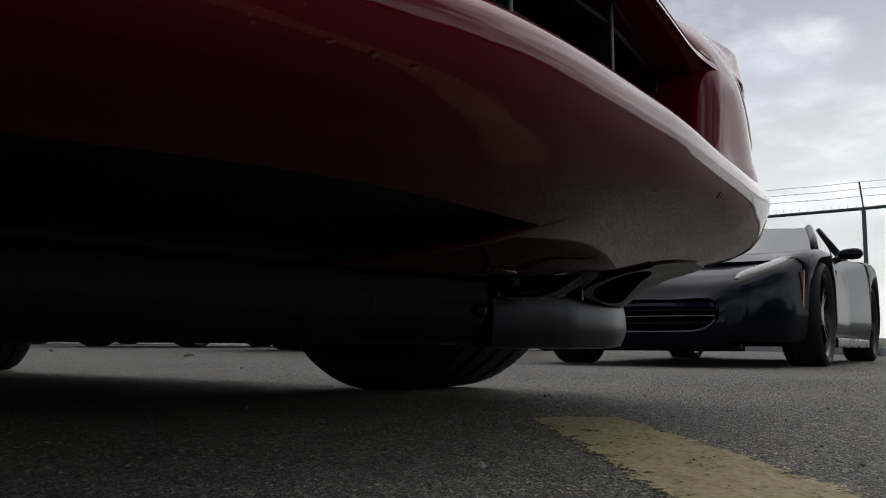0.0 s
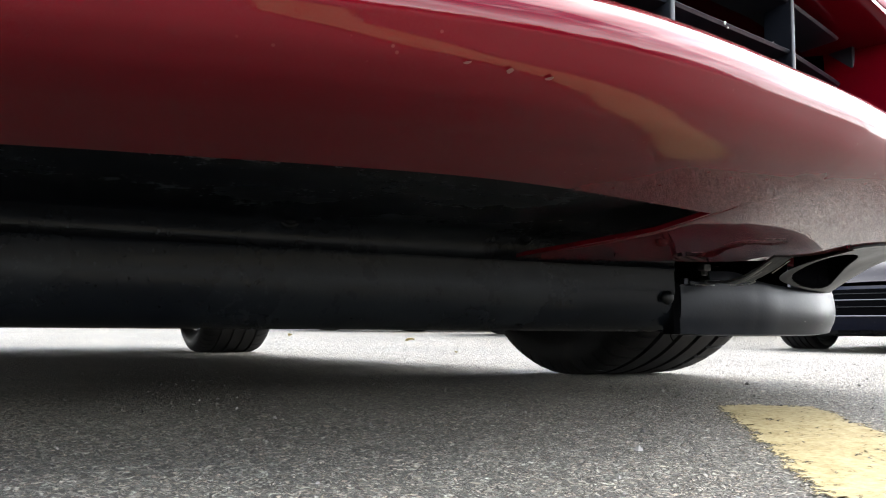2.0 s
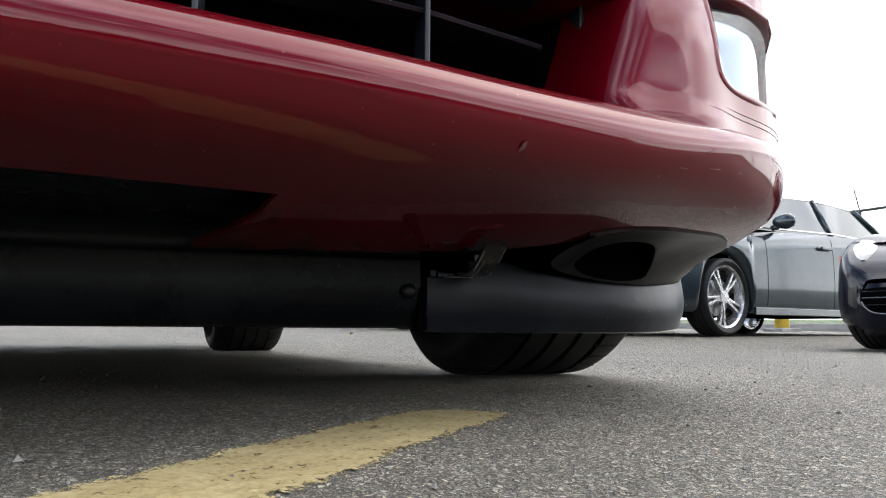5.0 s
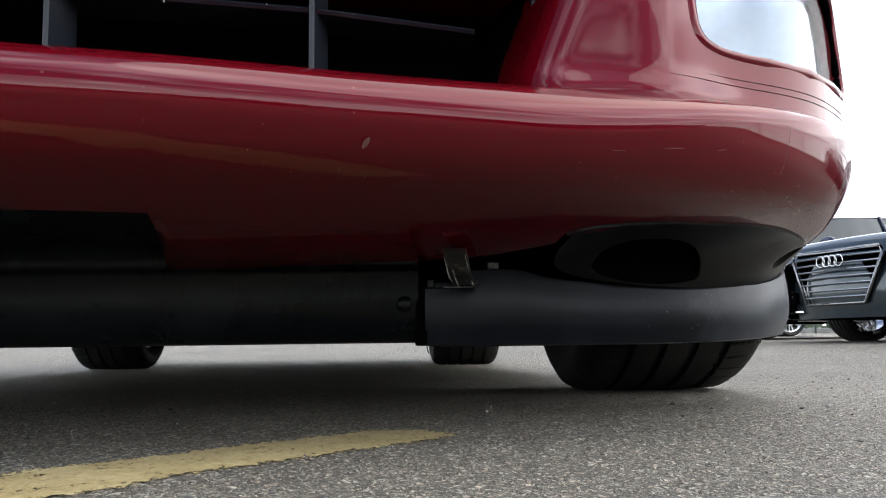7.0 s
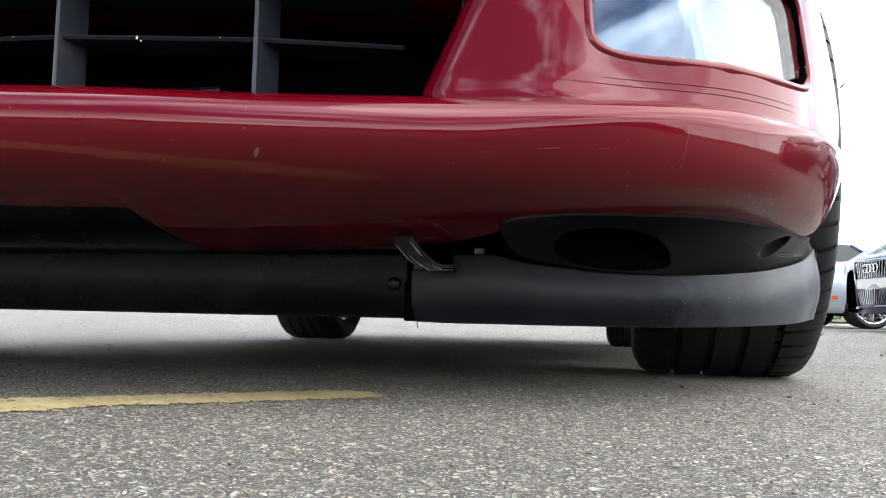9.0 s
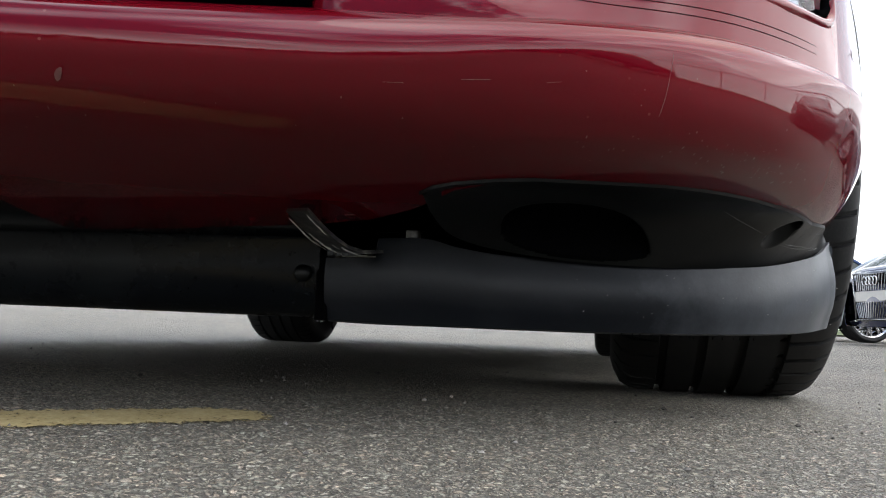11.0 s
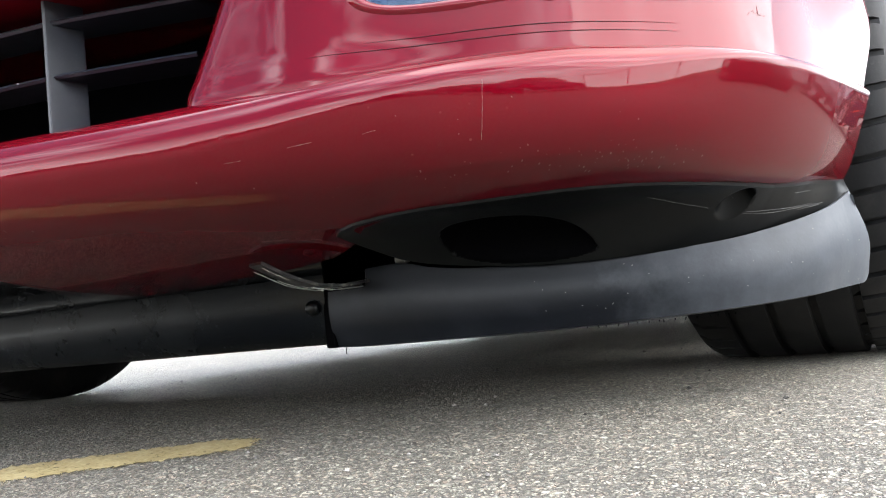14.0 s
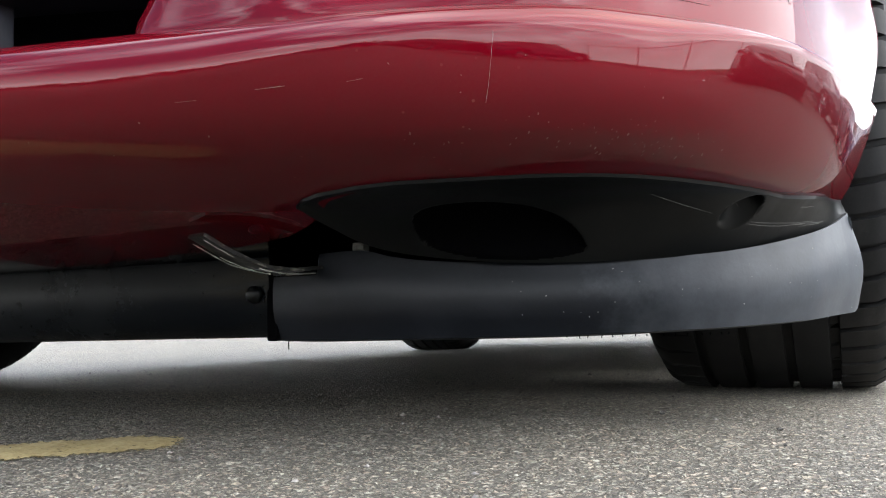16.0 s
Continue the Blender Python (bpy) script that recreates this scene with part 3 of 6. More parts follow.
def red_end(s):
    """How far in the painted underside reaches: back to the tray, less in the middle, where the tray comes forward."""
    x = float(np.interp(abs(s), PLAN_S, PLAN[:, 0]))
    if s < 0 and x < 0.46:      # the tray reaches further out on the other side
        return 0.125
    return table(x, [(0, 0.125), (0.246, 0.125), (0.258, 0.36), (0.32, 0.345), (0.38, 0.32), (0.435, 0.29), (0.46, 0.28), (0.50, 0.262), (0.56, 0.225), (0.60, 0.17), (0.62, 0.125), (0.65, 0.104), (0.68, 0.094), (0.78, 0.077), (0.868, 0.065), (0.918, 0.053), (0.95, 0.030)])


def cover_front(s):
    x = float(np.interp(abs(s), PLAN_S, PLAN[:, 0]))
    return table(x, [(0.598, 0.134), (0.605, 0.120), (0.62, 0.108), (0.65, 0.095), (0.68, 0.086), (0.78, 0.070), (0.868, 0.059), (0.918, 0.048), (0.95, 0.026)])


def low_point(s, d, drop=0.0):
    x, y, nx, ny = plan(s)
    return (x + nx * d, y + ny * d, low_z(s, d) - drop)


def top_depth(s):
    return 0.112 - 0.052 * float(smoothstep(s_of_x(0.36), s_of_x(0.66), abs(s)))


def bumper_grid():
    rows = []
    ups = [(0.0, 0.240), (0.03, 0.2475), (0.08, 0.2545), (0.17, 0.2615), (0.30, 0.2675), (0.45, 0.272), (0.62, 0.2755), (0.8, 0.2785), (1.0, 0.282)]
    for i in range(321):
        f = i / 160 - 1
        col = []
        for u in np.linspace(1, 0, 18) ** 1.7:
            s0 = f * arch_s(0.2)
            d0 = low_profile(s0)[0][0]
            d = d0 + u * (red_end(s0) - d0)
            z = low_z(s0, d)
            s = f * arch_s(z)
            x, y, nx, ny = plan(s)
            d -= flare(y, z)
            col.append((x + nx * d, y + ny * d, z))
        for q, z in ups:
            s = f * arch_s(z)
            x, y, nx, ny = plan(s)
            k = float(smoothstep(s_of_x(0.50), s_of_x(0.76), abs(s)))
            z0 = low_profile(s)[1][0]
            a = 0.012 - 0.008 * k
            z = z0 + a + (z - 0.240) / 0.042 * (0.282 - 0.004 * k - z0 - a)
            d = q * top_depth(s) * flat(s) + low_profile(s)[0][0] * (1 - q) ** 3 - flare(y, z)
            col.append((x + nx * d, y + ny * d, z))
        rows.append(col)
    return rows


shell("front_bumper", bumper_grid(), M_RED, red_car, "dark red bumper with stone chips", thick=-0.004)


BLEND_S = np.linspace(0, PLAN_S[-1], 260)


def blends():
    """Shares of the nose's lean, of the wing's side and of the post's swell along the outline, eased into each other."""
    raw = np.zeros((3, 260))
    for i, s in enumerate(BLEND_S):
        corner = float(smoothstep(s_of_x(0.80), s_of_x(0.91), s))
        raw[:, i] = (flat(s) * (1 - corner), corner, 1.15 * math.exp(-((s - s_of_x(0.612)) / 0.058) ** 2))
    w = np.exp(-0.5 * (np.linspace(-0.06, 0.06, 41) / 0.022) ** 2)
    q = np.linspace(-0.06, 0.06, 41)
    return [sum(a * np.interp(BLEND_S + b, BLEND_S, r) for a, b in zip(w, q)) / w.sum() for r in raw]


BLENDS = blends()


def eased(x, rows, width):
    """Values of a table of (x, value), with its corners rounded over the width."""
    w = np.exp(-0.5 * np.linspace(-2.5, 2.5, 31) ** 2)
    xs, ys = [r[0] for r in rows], [r[1] for r in rows]
    return sum(a * np.interp(x + b, xs, ys) for a, b in zip(w, [q * width for q in np.linspace(-2.5, 2.5, 31)])) / w.sum()


# lean of the post and of the wing's side with height
RISE_Z = np.linspace(0.255, 0.71, 400)
RISE_D = eased(RISE_Z, [(0.23, 0.0320), (0.272, 0.0335), (0.282, 0.0372), (0.292, 0.0402), (0.305, 0.0425), (0.33, 0.0455), (0.36, 0.050), (0.40, 0.062), (0.44, 0.089), (0.50, 0.16), (0.68, 0.42), (0.73, 0.50)], 0.012 * smoothstep(0.285, 0.32, RISE_Z) + 0.003)
RISE_SIDE = eased(RISE_Z, [(0.23, 0.003), (0.274, 0.0055), (0.29, 0.0075), (0.32, 0.0105), (0.36, 0.015), (0.42, 0.022), (0.50, 0.036), (0.60, 0.062), (0.70, 0.10), (0.73, 0.11)], 0.012)


def fascia_point(s, z, bulge=1.0):
    x, y, nx, ny = plan(s)
    d, side = float(np.interp(z, RISE_Z, RISE_D)), float(np.interp(z, RISE_Z, RISE_SIDE))
    lean, corner, post = (float(np.interp(abs(s), BLEND_S, b)) for b in BLENDS)
    d = d * lean + side * corner - 0.019 * post * bulge - flare(y, z)
    return Vector((x + nx * d, y + ny * d, z))


PILLAR, PILLAR_TOP = 0.545, 0.592   # inner edge of the painted post beside the grille, foot and head
LENS0, LENS1 = 0.655, 0.868     # the lamp opening
LENS_Z0, LENS_Z1 = 0.317, 0.418


def post_s(z):
    """The post's inner edge leans outwards on its way up."""
    return s_of_x(PILLAR + (PILLAR_TOP - PILLAR) * min(1.0, max(0.0, (z - 0.282) / 0.118)))


def lens_edge(q, s_sign=1, grow=0.0):
    """Rounded outline of the lamp, q from 0 to 1, as (s, z); its outer side leans in towards the top."""
    s0, s1 = s_of_x(LENS0) - grow, s_of_x(LENS1) + grow
    a = 2 * math.pi * q
    ca, sa = math.cos(a), math.sin(a)
    e = 0.32
    u = math.copysign(abs(ca) ** e, ca)
    v = math.copysign(abs(sa) ** e, sa)
    z = (LENS_Z0 + LENS_Z1) / 2 + v * ((LENS_Z1 - LENS_Z0) / 2 + grow)
    s = (s0 + s1) / 2 + u * (s1 - s0) / 2
    if u > 0:
        s -= 0.020 * u * (z - LENS_Z0) / (LENS_Z1 - LENS_Z0)
    return s * s_sign, z


def in_lens(s, z, grow):
    s0, s1 = s_of_x(LENS0) - grow, s_of_x(LENS1) + grow
    h = (LENS_Z1 - LENS_Z0) / 2 + grow
    v = (z - (LENS_Z0 + LENS_Z1) / 2) / h
    u = (abs(s) - (s0 + s1) / 2) / ((s1 - s0) / 2)
    if u > 0:
        u = (abs(s) + 0.020 * u * (z - LENS_Z0) / (LENS_Z1 - LENS_Z0) - (s0 + s1) / 2) / ((s1 - s0) / 2)
    return abs(u) ** 6.25 + abs(v) ** 6.25 < 1


def fascia(sign):
    cols, info = [], []
    n = 150
    for i in range(-26, 0):     # the post rounds into the side wall of the grille opening
        col, inf = [], []
        for j in range(44):
            z = 0.258 + 0.212 * j / 43
            s_a = post_s(z)
            e = fascia_point(sign * s_a, z)
            h = e - fascia_point(sign * (s_a + 0.006), z)
            a0 = math.atan2(h.y, -h.x * sign)
            x, y = 0.0, 0.0
            for k in range(-i):
                bend = a0 + (1.36 - a0) * float(smoothstep(0, 17, k))
                step = 0.0034 if k < 20 else 0.009
                x, y = x - step * math.cos(bend), y + step * math.sin(bend)
            col.append(Vector((e.x + sign * x, e.y + y, z)))
            inf.append((0.0, 0.0))
        cols.append(col)
        info.append(inf)
    for i in range(n):
        col, inf = [], []
        f = i / (n - 1)
        ztop = 0.47 + 0.20 * float(smoothstep(0.55, 0.95, f))
        for j in range(44):
            z = 0.258 + (ztop - 0.258) * j / 43
            s_a = post_s(z)
            s = s_a + f * (arch_s(min(z, 0.69)) - s_a)
            col.append(fascia_point(sign * s, z))
            inf.append((s, z))
        cols.append(col)
        info.append(inf)
    keep = lambda i, j: not in_lens((info[i][j][0] + info[i + 1][j][0]) / 2, (info[i][j][1] + info[i][j + 1][1]) / 2, 0.003)
    shell("front_wing", cols, M_RED, red_car, "dark red painted wing corner round the lamp opening", thick=-0.003 * sign, keep=keep)
    # rolled painted rim round the lamp
    bm = bmesh.new()
    n = 96
    rings = []
    for k in range(n):
        s, z = lens_edge(k / n, sign, 0.004)
        p = fascia_point(s, z)
        sc, zc = sign * (s_of_x(LENS0) + s_of_x(LENS1)) / 2, (LENS_Z0 + LENS_Z1) / 2
        x, y, nx, ny = plan(s)
        inn = Vector((nx, ny, 0))
        tw = (fascia_point(sc + (s - sc) * 0.93, zc + (z - zc) * 0.86) - p).normalized()
        prof = [(-0.006, 0.0012), (-0.001, -0.0022), (0.004, -0.0018), (0.007, 0.004), (0.0075, 0.022 + 0.016 * float(smoothstep(sc * sign, abs(s_of_x(LENS1)), s * sign)))]
        rings.append([bm.verts.new(p + tw * a + inn * b) for a, b in prof])
    for k in range(n):
        a, b = rings[k], rings[(k + 1) % n]
        for j in range(4):
            bm.faces.new((a[j], b[j], b[j + 1], a[j + 1]))
    part("lamp_rim", bm, M_RED, red_car, "", True)
    # clear plate, silvered bowl and black gasket of the lamp
    s0, s1 = s_of_x(LENS0), s_of_x(LENS1)
    lamp = None
    for name, depth, mat, lab, sh in (("fog_lamp", 0.009, M_CLEAR, "clear rectangular lamp glass with a silvered bowl", 0.012), ("reflector", 0.016, M_REFLECTOR, "silvered reflector bowl", 0.008)):
        g = []
        for i in range(33):
            col = []
            for j in range(13):
                s = s0 - 0.002 + (s1 - s0 + 0.008) * i / 32
                z = LENS_Z0 - 0.002 + (LENS_Z1 - LENS_Z0 + 0.004) * j / 12
                s -= 0.020 * (i / 32) * (j / 12)
                bow = 0 if name == "fog_lamp" else 0.004 * math.sin(math.pi * i / 32)
                p = fascia_point(sign * s, z, 0.3)
                x, y, nx, ny = plan(sign * s)
                col.append(p + Vector((nx, ny, 0)) * (depth + bow - 0.003 * (i / 32) ** 2))
            g.append(col)
        ob = shell(name, g, mat, lamp or red_car, lab)
        if lamp is None:
            lamp = ob
            ob.visible_shadow = False
    bm = bmesh.new()
    add_tube(bm, [fascia_point(*lens_edge((k - 11) / 64, sign, -0.003)) + Vector((-0.002 * sign, 0.005, 0)) for k in range(23)], 0.004, 6)
    part("gasket", bm, M_DARK, lamp, "black rubber gasket", True)
    # deep part of the grille opening's painted wall, coloured black for its shade
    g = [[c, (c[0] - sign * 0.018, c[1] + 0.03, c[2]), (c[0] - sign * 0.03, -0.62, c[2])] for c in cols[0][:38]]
    shell("duct_wall", g, M_DARK, red_car, "side wall of the opening, coloured black for its shade", thick=0.002 * sign)


for sg in (1, -1):
    fascia(sg)


def over(s):
    """How far the bonnet's leading edge overhangs, running out beside the post."""
    return -0.012 * (1 - min(1.0, abs(s) / s_of_x(PILLAR_TOP)) ** 4)


def brow(s):
    """Height of the bonnet's leading edge over the grille opening."""
    return 0.402 + 0.030 * (1 - min(1.0, abs(s) / s_of_x(PILLAR_TOP)) ** 2)


def hood():
    g = []
    for i in range(81):
        f = i / 40 - 1
        s = f * s_of_x(0.945)
        a = abs(f)
        k = (a * s_of_x(0.945) - s_of_x(PILLAR_TOP)) / (arch_s(0.6) - s_of_x(PILLAR_TOP))
        ztop = 0.47 + 0.20 * float(smoothstep(0.55, 0.95, k))
        if k < 0:
            p = fascia_point(s, brow(s)) + Vector((0, over(s), 0))
        else:
            p = fascia_point(s, ztop - 0.002)
        w = 0.955
        q = Vector((CX + f * w, -0.297, float(np.interp(a, [0, 0.4, 0.7, 0.9, 0.955, 1], [0.725, 0.72, 0.715, 0.693, 0.672, 0.66]))))
        col = []
        for j in range(15):
            v = j / 14
            c = p.lerp(q, v)
            c.z = p.z + (q.z - p.z) * (1 - (1 - v) ** 1.5)
            col.append(c)
        g.append(col)
    shell("bonnet", g, M_RED, red_car, "dark red painted bonnet", thick=0.004)
    g = []                      # roof of the grille opening, running back from the bonnet's leading edge
    for i in range(41):
        s = (i / 20 - 1) * s_of_x(PILLAR_TOP)
        p = fascia_point(s, brow(s)) + Vector((0, over(s), -0.002))
        g.append([p, p + Vector((0, -0.003, -0.008)), p + Vector((0, 0.010, -0.014)), (p.x, p.y + 0.11, p.z - 0.012), (p.x, p.y + 0.25, p.z - 0.012)])
    shell("opening_lip", g, M_RED, red_car, "", thick=0.002)


hood()


def grille_y(x):
    return float(np.interp(x, [2 * CX - 0.49, 2 * CX - 0.2, CX, 0.15, 0.335, 0.46, 0.52], [-0.80, -0.862, -0.885, -0.880, -0.846, -0.806, -0.78]))


grille = new("grille")
grille.parent = red_car
tagged(grille, "black plastic grille of crossed slats with dust and insect marks")
for k in range(-2, 4):
    x = -0.040 + 0.187 * k
    bm = bmesh.new()
    y = grille_y(x)
    add_box(bm, x - 0.0024, x + 0.0024, y - 0.004, y + 0.030, 0.262, 0.43, 0.0015)
    vs = [v for v in bm.verts if v.co.y > y + 0.02]
    for v in vs:
        v.co.x += 0.008 if v.co.x > x else 0.003
    part("upright_slat", bm, M_GRILLE, grille)
for z in (0.337, 0.386):
    g = []
    for i in range(61):
        x = 2 * CX - 0.466 + (0.466 * 2 - 2 * CX) * i / 60
        y = grille_y(x)
        g.append([(x, y + 0.045, z + 0.002), (x, y + 0.001, z + 0.0022), (x, y - 0.0012, z), (x, y + 0.001, z - 0.0022), (x, y + 0.045, z - 0.003)])
    shell("cross_slat", g, M_GRILLE, grille)
# Plain black box puts the dark of the shade behind the slats.
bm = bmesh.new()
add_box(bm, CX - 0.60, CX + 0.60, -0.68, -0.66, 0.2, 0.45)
part("radiator", bm, M_DARK, grille, "radiator core, coloured black for the shade behind the slats")
bm = bmesh.new()
add_box(bm, 0.19, 0.27, -0.79, -0.76, 0.285, 0.31, 0.004)
part("sensor_box", bm, M_TRAY, grille, "dull black plastic box behind the slats")
for gx, gz, gr in ((0.222, 0.336, 0.0012), (0.226, 0.333, 0.0007), (0.30, 0.3375, 0.0005), (0.10, 0.3375, 0.0005), (0.18, 0.3865, 0.0005)):
    bm = bmesh.new()
    bmesh.ops.create_icosphere(bm, subdivisions=2, radius=1)
    for v in bm.verts:
        v.co = Vector((v.co.x * gr * (1 + 0.5 * noise.noise(v.co * 2.1)), v.co.y * 0.001, v.co.z * gr * 1.3 * (1 + 0.6 * noise.noise(v.co * 3 + Vector((4, 0, 0))))))
    ob = part("insect_mark", bm, M_WHITE, grille, "pale dried splash")
    ob.location = (gx, grille_y(gx) - 0.0022, gz)


# ---- black underside: centre tray with its dam, side covers, side lips
def tray():
    g = []
    n = 60
    for i in range(n + 1):
        x = 2 * CX - 0.425 + (0.85 - 2 * CX - 0.0) * i / n
        x = min(x, 0.425)
        a = min(abs(x - CX) / 0.46, 1)
        yf = float(np.interp(abs(x - CX) + CX, PLAN[:, 0], PLAN[:, 1])) + 0.122
        if abs(x - CX) > 0.255:
            yf += 0.55 * (abs(x - CX) - 0.255)
        ym = yf * 0.55 - 0.62 * 0.45
        g.append([(x, yf - 0.004, 0.1775), (x, yf + 0.001, 0.1905), (x, yf + 0.03, 0.1885), (x, yf + 0.07, 0.1840), (x, yf + 0.11, 0.1812), (x, ym + 0.04, 0.1808), (x, -0.665, 0.1812), (x, -0.628, 0.1805), (x, -0.612, 0.1755), (x, -0.605, 0.166), (x, -0.603, 0.1545), (x, -0.6045, 0.1515), (x, -0.6025, 0.1485),
                  (x, -0.604, 0.125), (x, -0.601, 0.105), (x, -0.594, 0.090), (x, -0.582, 0.080), (x, -0.566, 0.0765), (x, -0.54, 0.079), (x, -0.40, 0.10), (x, -0.25, 0.118)])
    return shell("centre_tray", g, M_TRAY, red_car, "black plastic undertray and air dam with dust and a bolt row", thick=0.004)


tray()


def bolt(x, y, z, r, deep):
    bm = bmesh.new()
    rings = [(r * 1.55, 0.0), (r * 1.5, -0.002), (r * 1.05, -0.003), (r, -0.0005), (r * 0.95, -0.0045), (r * 0.5, -0.0055)] if deep else [(r, 0.0), (r * 0.98, -0.003), (r * 0.7, -0.006), (r * 0.3, -0.0072)]
    vs = [[bm.verts.new((x + a * math.cos(t), y + b, z + a * math.sin(t))) for t in np.linspace(0, 2 * math.pi, 24, endpoint=False)] for a, b in rings]
    for p, q in zip(vs, vs[1:]):
        for k in range(24):
            bm.faces.new((p[k], p[(k + 1) % 24], q[(k + 1) % 24], q[k]))
    bm.faces.new(vs[-1])
    part("bolt", bm, M_COVER, red_car, "black bolt head with its washer", True)


bolt(-0.064, -0.6085, 0.181, 0.008, True)
bolt(0.20, -0.6085, 0.178, 0.007, True)
bolt(0.410, -0.605, 0.117, 0.0085, False)
bolt(2 * CX - 0.410, -0.605, 0.117, 0.0085, False)


COVER_BACK = spline([(0.556, -0.752, 0.170), (0.553, -0.70, 0.161), (0.561, -0.652, 0.150), (0.594, -0.622, 0.142), (0.66, -0.606, 0.1345), (0.74, -0.58, 0.133), (0.825, -0.525, 0.139), (0.876, -0.465, 0.152), (0.912, -0.40, 0.169), (0.921, -0.378, 0.177)], 81)


def cover_point(a, b):
    """Side cover: a along it from its inner tip to the wheel arch, b from the painted edge down to the lip."""
    s = s_of_x(0.598) + a * (arch_s(0.185) - 0.003 - s_of_x(0.598))
    f = Vector(low_point(s, cover_front(s), 0.0025))
    k = min(max(a, 0), 1) * 80
    r = Vector([float(np.interp(k, np.arange(81), COVER_BACK[:, c])) for c in range(3)])
    p = f.lerp(r, b)
    p.z = f.z + (r.z - f.z) * b ** (2.4 - 1.3 * float(smoothstep(0.4, 0.66, a)))
    return p


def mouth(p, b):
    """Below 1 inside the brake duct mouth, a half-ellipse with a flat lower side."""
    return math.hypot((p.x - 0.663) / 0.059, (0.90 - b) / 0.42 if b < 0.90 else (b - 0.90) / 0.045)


def tucked(p, b):
    """How far the cover turns up towards the duct mouth and the drain hole."""
    return 0.050 * float(smoothstep(1.08, 0.80, mouth(p, b))) + 0.026 * float(smoothstep(1.06, 0.55, hole(p)))


def hole(p):
    vx, vy = p.x - 0.842, p.y + 0.564
    c, s = math.cos(0.75), math.sin(0.75)
    return math.hypot((vx * c + vy * s) / 0.0175, (-vx * s + vy * c) / 0.0165)


def side_cover(sign):
    g, throat_shade = [], []
    na, nb = 300, 110
    for i in range(na + 1):
        col = []
        for j in range(nb + 1):
            p = cover_point(i / na, j / nb)
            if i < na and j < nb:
                throat_shade.append(mouth(p, (j + 0.5) / nb) < 1.07 if j < 0.89 * nb else abs(p.x - 0.663) < 0.062 * math.sqrt(max(0.0, 1 - ((j / nb - 0.89) / 0.09) ** 2)))
            if j == 0:
                p.z += 0.004
            p.z += tucked(p, j / nb)
            col.append(Vector((p.x if sign > 0 else 2 * CX - p.x, p.y, p.z)))
        g.append(col)
    cov = shell("side_cover", g, M_COVER, red_car, "satin black lower cover with a brake duct mouth, scratched")
    cov.data.materials.append(M_DARK)           # faces in the duct mouth coloured black for the shade inside
    cov.data.polygons.foreach_set("material_index", [int(q) for q in throat_shade])
    mx = lambda x: x if sign > 0 else 2 * CX - x
    # long pale scratches on the cover
    for k, (a0, b0, a1, b1) in enumerate(((0.50, 0.30, 0.86, 0.62), (0.62, 0.45, 0.84, 0.66), (0.79, 0.2, 0.84, 0.22), (0.80, 0.60, 0.90, 0.72), (0.82, 0.69, 0.89, 0.74))):
        bm = bmesh.new()
        pts = []
        for q in np.linspace(0, 1, 14):
            p = cover_point(a0 + (a1 - a0) * q, b0 + (b1 - b0) * q + 0.02 * noise.noise((q * 4, k, 0)))
            p.z += tucked(p, b0 + (b1 - b0) * q) - 0.0003
            pts.append((mx(p.x), p.y, p.z))
        add_tube(bm, pts, [0.00012 + 0.0003 * abs(noise.noise((q * 7, k, 3))) for q in np.linspace(0, 1, 14)], 4)
        part("scratch", bm, M_SCRATCH, cov, "fine pale scratch")


def side_lip(sign):
    base = spline([(0.432, -0.603, 0.150, 0.0745), (0.475, -0.606, 0.151, 0.0735), (0.525, -0.606, 0.152, 0.0735), (0.56, -0.606, 0.144, 0.0735), (0.61, -0.603, 0.138, 0.0735), (0.72, -0.582, 0.134, 0.074), (0.82, -0.532, 0.139, 0.077), (0.885, -0.462, 0.155, 0.081), (0.917, -0.395, 0.173, 0.086), (0.932, -0.358, 0.181, 0.088)], 300)
    ends = np.concatenate([[0], np.cumsum(np.linalg.norm(np.diff(base[:, :2], axis=0), axis=1))])
    g = []
    for i, (x, y, zt, zb) in enumerate(base):
        left = ends[-1] - ends[i]               # length to the rounded outer end
        r = max(0.0, 1 - left / 0.018)
        zb = zb + 0.017 * (1 - math.sqrt(max(0.0, 1 - r * r)))
        r = max(0.0, 1 - left / 0.006)
        zt = zt - 0.006 * (1 - math.sqrt(max(0.0, 1 - r * r)))
        k = min(i + 1, len(base) - 1), max(i - 1, 0)
        tx, ty = base[k[0]][0] - base[k[1]][0], base[k[0]][1] - base[k[1]][1]
        l = math.hypot(tx, ty)
        ox, oy = ty / l, -tx / l
        col = []
        for v in np.linspace(0, 1, 14):
            z = zt + (zb - zt) * v
            if x < 0.481:                       # a notch at the inner end
                z = min(z, 0.1325)
            o = 0.004 * math.sin(math.pi * min(1.0, v * 1.15) ** 1.2) - 0.005 * max(0.0, v - 0.72) ** 1.5 / 0.148
            back = 0.031 * (1 - v) ** 1.2 * (1 - min(1.0, left / 0.075)) ** 2   # the end leans in towards the top
            col.append((x + ox * o - tx / l * back, y + oy * o - ty / l * back, z))
        for q, dz in ((-0.014, -0.0015), (-0.022, -0.001), (-0.05, 0.004)):
            col.append((x + ox * q, y + oy * q, zb + dz))
        g.append([(px if sign > 0 else 2 * CX - px, py, pz) for px, py, pz in col])
    shell("side_lip", g, M_LIP, red_car, "weathered grey-black flexible air dam lip, scuffed, its end painted paler for the mirrored sky", thick=0.0035 * sign)


for sg in (1, -1):
    side_cover(sg)
    side_lip(sg)

